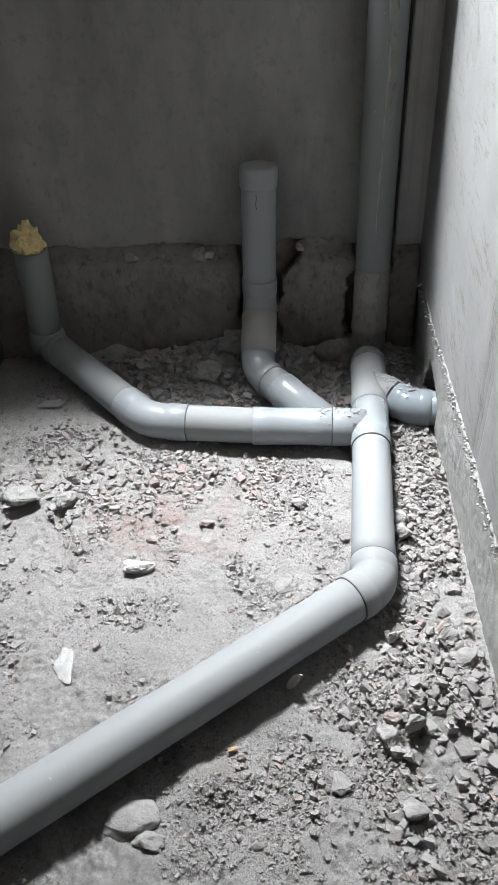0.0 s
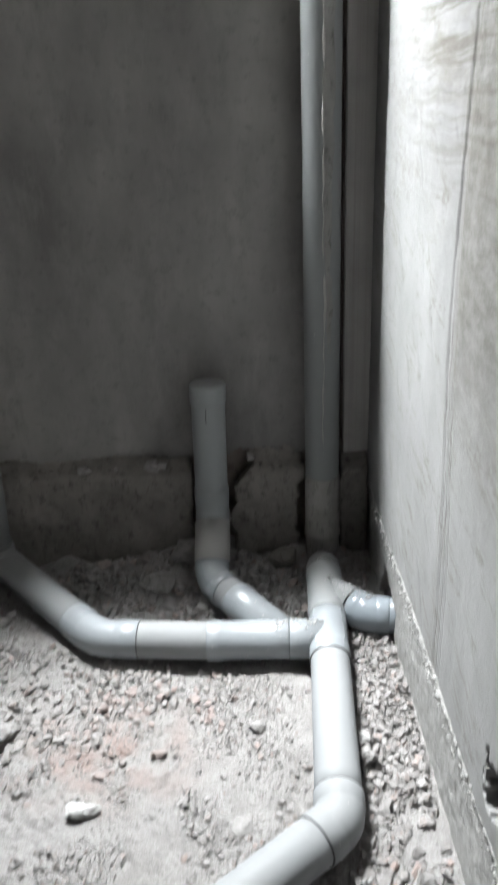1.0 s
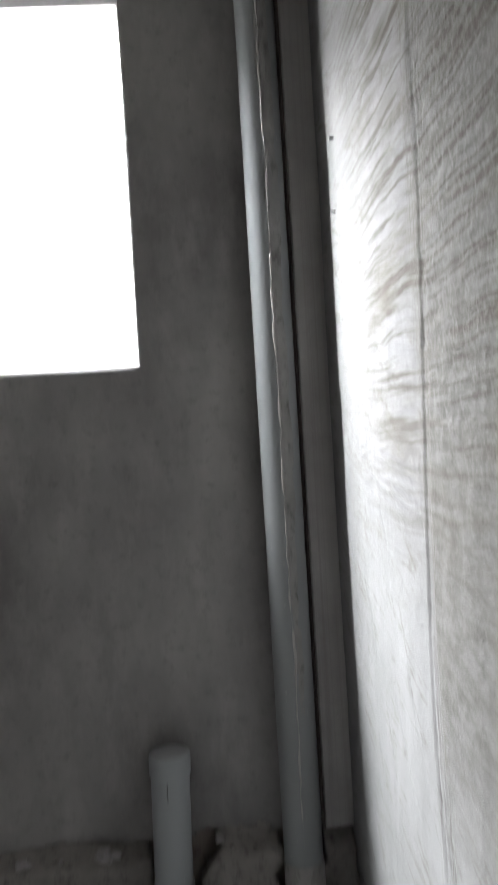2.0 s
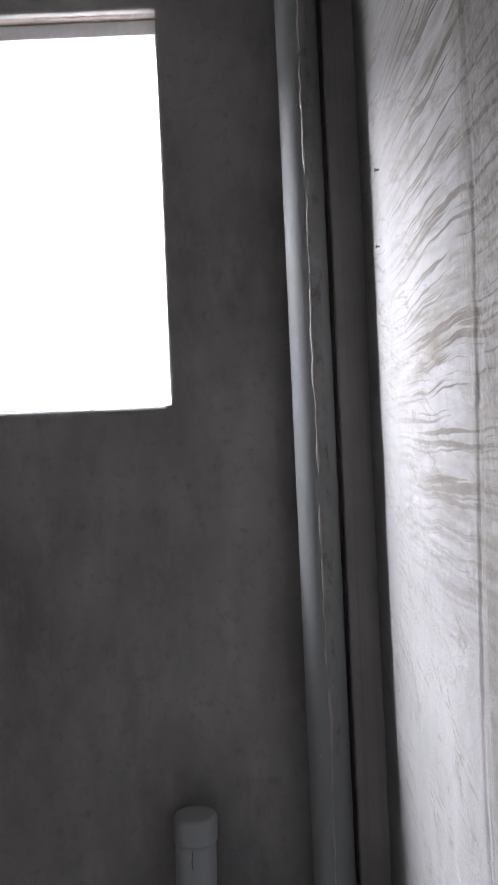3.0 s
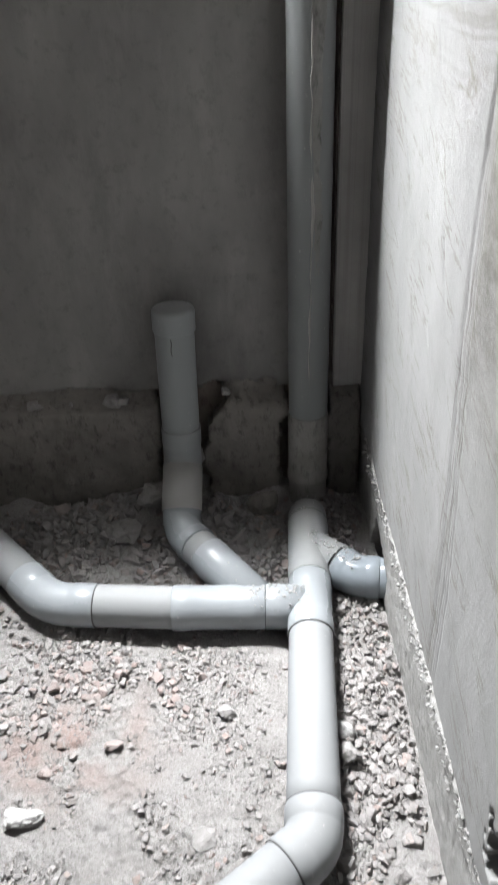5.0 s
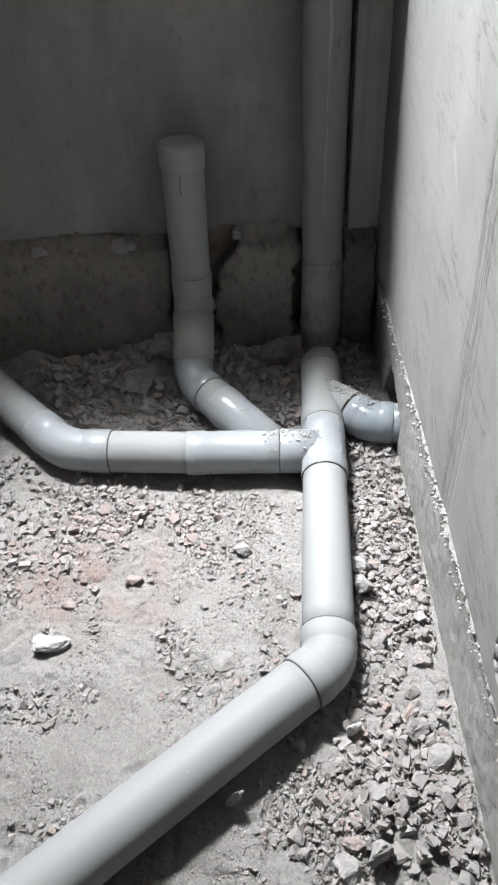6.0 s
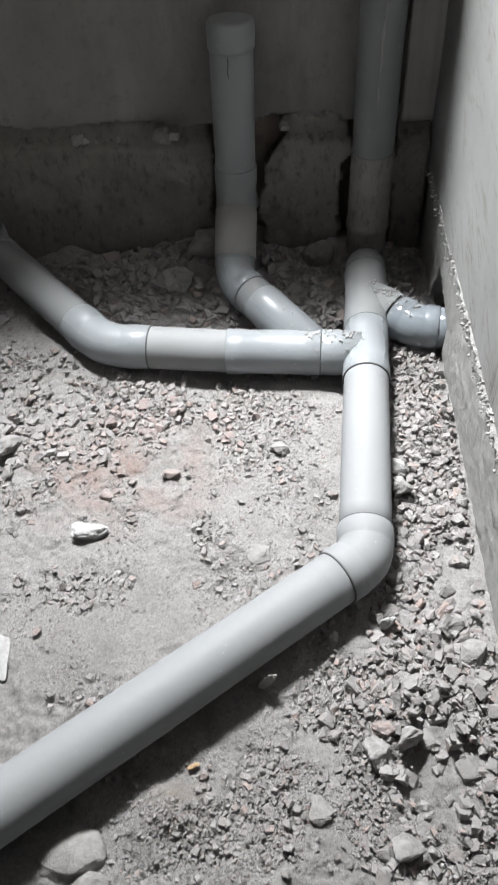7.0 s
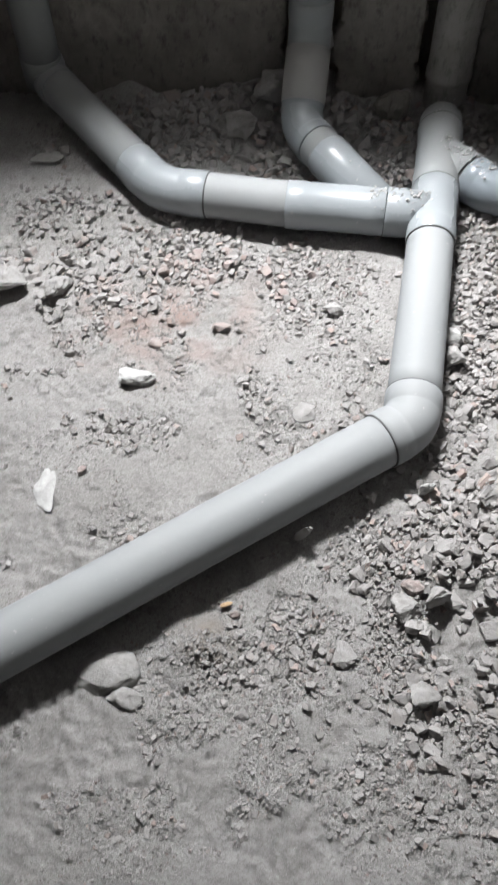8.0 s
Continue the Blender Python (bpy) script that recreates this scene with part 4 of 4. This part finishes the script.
lone("mortar_lump", "pale crumbly lump leaning on the pipe", "stone", -0.140, -0.925, (0.035, 0.05, 0.04), 31, CHALK, 0.9, 0.5)
lone("mortar_lump", "grey stone on the open floor", "stone", -0.408, -0.855, (0.05, 0.04, 0.03), 32, STONE, 0.3, 0.4)
lone("mortar_lump", "embedded flat grey stone", "stone", -0.446, -1.156, (0.055, 0.05, 0.02), 33, STONE, 0.7, 0.1)
lone("mortar_shard", "leaning pale shard by the pipe elbow", "stone", -0.192, -1.328, (0.03, 0.018, 0.045), 34, CHALK, 0.5, 0.5, (0.2, 0.4))
lone("mortar_shard", "thin dark shard leaning in the pipe's shade", "stone", -0.425, -1.455, (0.028, 0.015, 0.06), 35, STONE, 0.3, 0.45, (0.1, 0.5))
lone("mortar_shard", "flat grey shard on the near floor", "stone", -0.335, -1.665, (0.04, 0.05, 0.016), 36, STONE, 0.8, 0.4)
lone("brick_piece", "small red brick fragment among grit", "brick", -0.530, -1.615, (0.020, 0.015, 0.014), 37, BRICK, 0.3, 0.45)
lone("brick_piece", "dull red brick fragment in the rubble heap", "brick", -0.215, -1.535, (0.045, 0.03, 0.03), 38, BRICK, 0.2, 0.6)
lone("brick_piece", "small reddish brick crumb by a white flake", "brick", -0.885, -1.35, (0.022, 0.016, 0.012), 39, BRICK, 1.0, 0.4)
notch_brick = lone("brick_piece", "broken brick bedded in the plaster notch", "brick", -0.2, -1.43, (0.07, 0.10, 0.03), 48, BRICK)
notch_brick.location = (0.045, -1.43, 0.352)
lone("brick_piece", "pinkish brick fragment on brick dust", "brick", -0.66, -0.935, (0.045, 0.03, 0.022), 40, BRICK, 0.2, 0.4)
lone("brick_piece", "pinkish brick fragment on brick dust", "brick", -0.80, -1.0, (0.03, 0.03, 0.018), 41, BRICK, 0.9, 0.4)
lone("mortar_slab", "broken mortar slab at the wall's foot", "stone", -0.72, -0.22, (0.11, 0.09, 0.05), 42, STONE, 0.4, 0.6, (0.5, 0.1))
lone("mortar_slab", "large rubble lump leaning on the wall", "stone", -0.63, -0.12, (0.12, 0.08, 0.09), 43, STONE, 0.2, 0.5)
lone("mortar_slab", "pale mortar lump by the stack", "stone", -0.30, -0.14, (0.11, 0.09, 0.10), 44, BAND, 0.2, 0.45)
lone("mortar_slab", "angular grey mortar slab on the floor", "stone", -1.19, -0.87, (0.11, 0.07, 0.06), 45, STONE, 0.1, 0.4, (0.3, 0.1))
lone("mortar_slab", "angular grey mortar slab on the floor", "stone", -1.06, -0.87, (0.075, 0.05, 0.045), 46, STONE, 0.5, 0.4)
lone("mortar_slab", "flat mortar slab near the corner", "stone", -1.24, -0.36, (0.10, 0.06, 0.02), 47, STONE, 0.2, 0.5)

# crumbs left on the ledge and on the fittings
for x, y, z, s, sd in (
    (-0.735, -0.035, 0.385, 0.028, 51), (-0.70, -0.038, 0.384, 0.020, 52), (-0.975, -0.035, 0.38, 0.018, 53), (-0.955, -0.04, 0.378, 0.012, 54),
    (-0.86, -0.035, 0.378, 0.009, 55), (-0.50, -0.05, 0.20, 0.03, 56), (-0.40, -0.03, 0.402, 0.016, 57),
):
    me = chunk_mesh("ledge_crumb", 13, sd, STONE, 0.8)
    ob = new("ledge_crumb", me)
    ob.location, ob.scale, ob.rotation_euler = (x, y - 0.006, z + 0.012), (1.3 * s, 1.3 * s, 1.3 * s), (0.2, 0.3, sd)
    tagged(ob, "broken mortar crumb resting on the wall's ledge", "stone", "ledge crumbs")

ledge_rng = random.Random(4)
bm = bmesh.new()
for _ in range(420):
    x = ledge_rng.uniform(WEST + 0.02, -0.02)
    if -0.61 < x < -0.40 or -0.25 < x < -0.08:
        continue
    s = 0.0015 + 0.009 * ledge_rng.random() ** 3
    q = Vector((x, -0.012 - 0.03 * ledge_rng.random(), 0.374 + 0.3 * s + 0.012 * ledge_rng.random()))
    bmesh.ops.create_icosphere(bm, subdivisions=1, radius=s, matrix=Matrix.Translation(q) @ turned(0).to_matrix().to_4x4() @ Matrix.Diagonal((1, ledge_rng.uniform(0.5, 1), 0.6, 1)))
ledge_crumbs = part("ledge_rubble", bm, BAND, None)
tagged(ledge_crumbs, "dark mortar crumbs lying along the wall's ledge", "rubble", kind="stuff")

lip_rng = random.Random(14)
bm = bmesh.new()
for _ in range(700):
    y = lip_rng.uniform(-1.75, -0.05)
    s = 0.0008 + 0.0042 * lip_rng.random() ** 3
    q = Vector((lip_rng.uniform(-0.010, 0.008), y, lip_height(y) + 0.3 * s + lip_rng.uniform(-0.007, 0.003)))
    bmesh.ops.create_icosphere(bm, subdivisions=1, radius=s, matrix=Matrix.Translation(q) @ turned(0).to_matrix().to_4x4() @ Matrix.Diagonal((1, lip_rng.uniform(0.6, 1.4), lip_rng.uniform(0.5, 0.9), 1)))
lip_crumbs = part("plaster_crumbs", bm, PALE_BAND, None)
tagged(lip_crumbs, "crumbled plaster edge along the ledge of the wall's foot", "rubble", kind="stuff")

crumb_rng = random.Random(9)
bm = bmesh.new()
for a, b, count in ((arm_root, OUT_C, 220), (K_TEE, TEE_W, 160), (K_END - way_up * 0.02, K_END + way_up * 0.05, 14), (WY_ROOT, lerp(WY_ROOT, Y_ELB, 0.4), 14)):
    for _ in range(count):
        p = lerp(a, b, crumb_rng.random())
        side = (b - a).cross(Vector((0, 0, 1))).normalized()
        ang = crumb_rng.gauss(0, 0.35)
        s = 0.0008 + 0.0042 * crumb_rng.random() ** 3
        q = p + (side * math.sin(ang) + Vector((0, 0, 1)) * math.cos(ang)) * (SOCKET + 0.2 * s)
        bmesh.ops.create_icosphere(bm, subdivisions=1, radius=s, matrix=Matrix.Translation(q) @ turned(0).to_matrix().to_4x4() @ Matrix.Diagonal((1, crumb_rng.uniform(0.6, 1), 0.6, 1)))
crumbs = part("mortar_crumbs", bm, CHALK, None)
tagged(crumbs, "mortar crumbs and dust fallen on the pipe fittings", "rubble", kind="stuff")

lone("wood_splinter", "small splinter of brown timber on the floor", "wood", -0.548, -1.600, (0.024, 0.010, 0.010), 61, TIMBER, 0.4, 0.6)

# ---------------------------------------------------------------- outside
ground_out = boxes("ground", [((-60, 0.3, -9.2), (60, 120, -9.0))], GROUND)
tagged(ground_out, "pale open ground far below outside", "ground", kind="structure")
house = thing("apartment_building", "sunlit pale building seen beyond the window", "building", (-4, 24, -9))
bm = bmesh.new()
add_box(bm, (-16, 24, -9), (7, 34, 6.6))
ob = part("wall", bm, FACADE, house)
ob.matrix_parent_inverse = house.matrix_world.inverted()
bm = bmesh.new()
add_box(bm, (-16.3, 23.7, 6.6), (7.3, 34.3, 6.9))
ob = part("roof", bm, FACADE, house)
ob.matrix_parent_inverse = house.matrix_world.inverted()
for k in range(9):
    for lv in range(4):
        bm = bmesh.new()
        x0, z0 = -15 + 2.4 * k, -6.6 + 3.1 * lv
        add_box(bm, (x0, 23.95, z0), (x0 + 1.0, 24.02, z0 + 1.3))
        ob = part("window", bm, FACADE_GLASS, house)
        ob.matrix_parent_inverse = house.matrix_world.inverted()

for y, z in ((-0.292, 2.345), (-0.262, 2.165)):
    bm = bmesh.new()
    sweep(bm, [(0.012, y, z), (-0.002, y, z + 0.001), (-0.0025, y, z + 0.001), (-0.0042, y, z + 0.001)], [0.0022, 0.0022, 0.0062, 0.005], 10)
    nail = part("nail", bm, SEAM, None)
    tagged(nail, "rusty dark nail head in the plaster", "nail", "nails in the plaster")
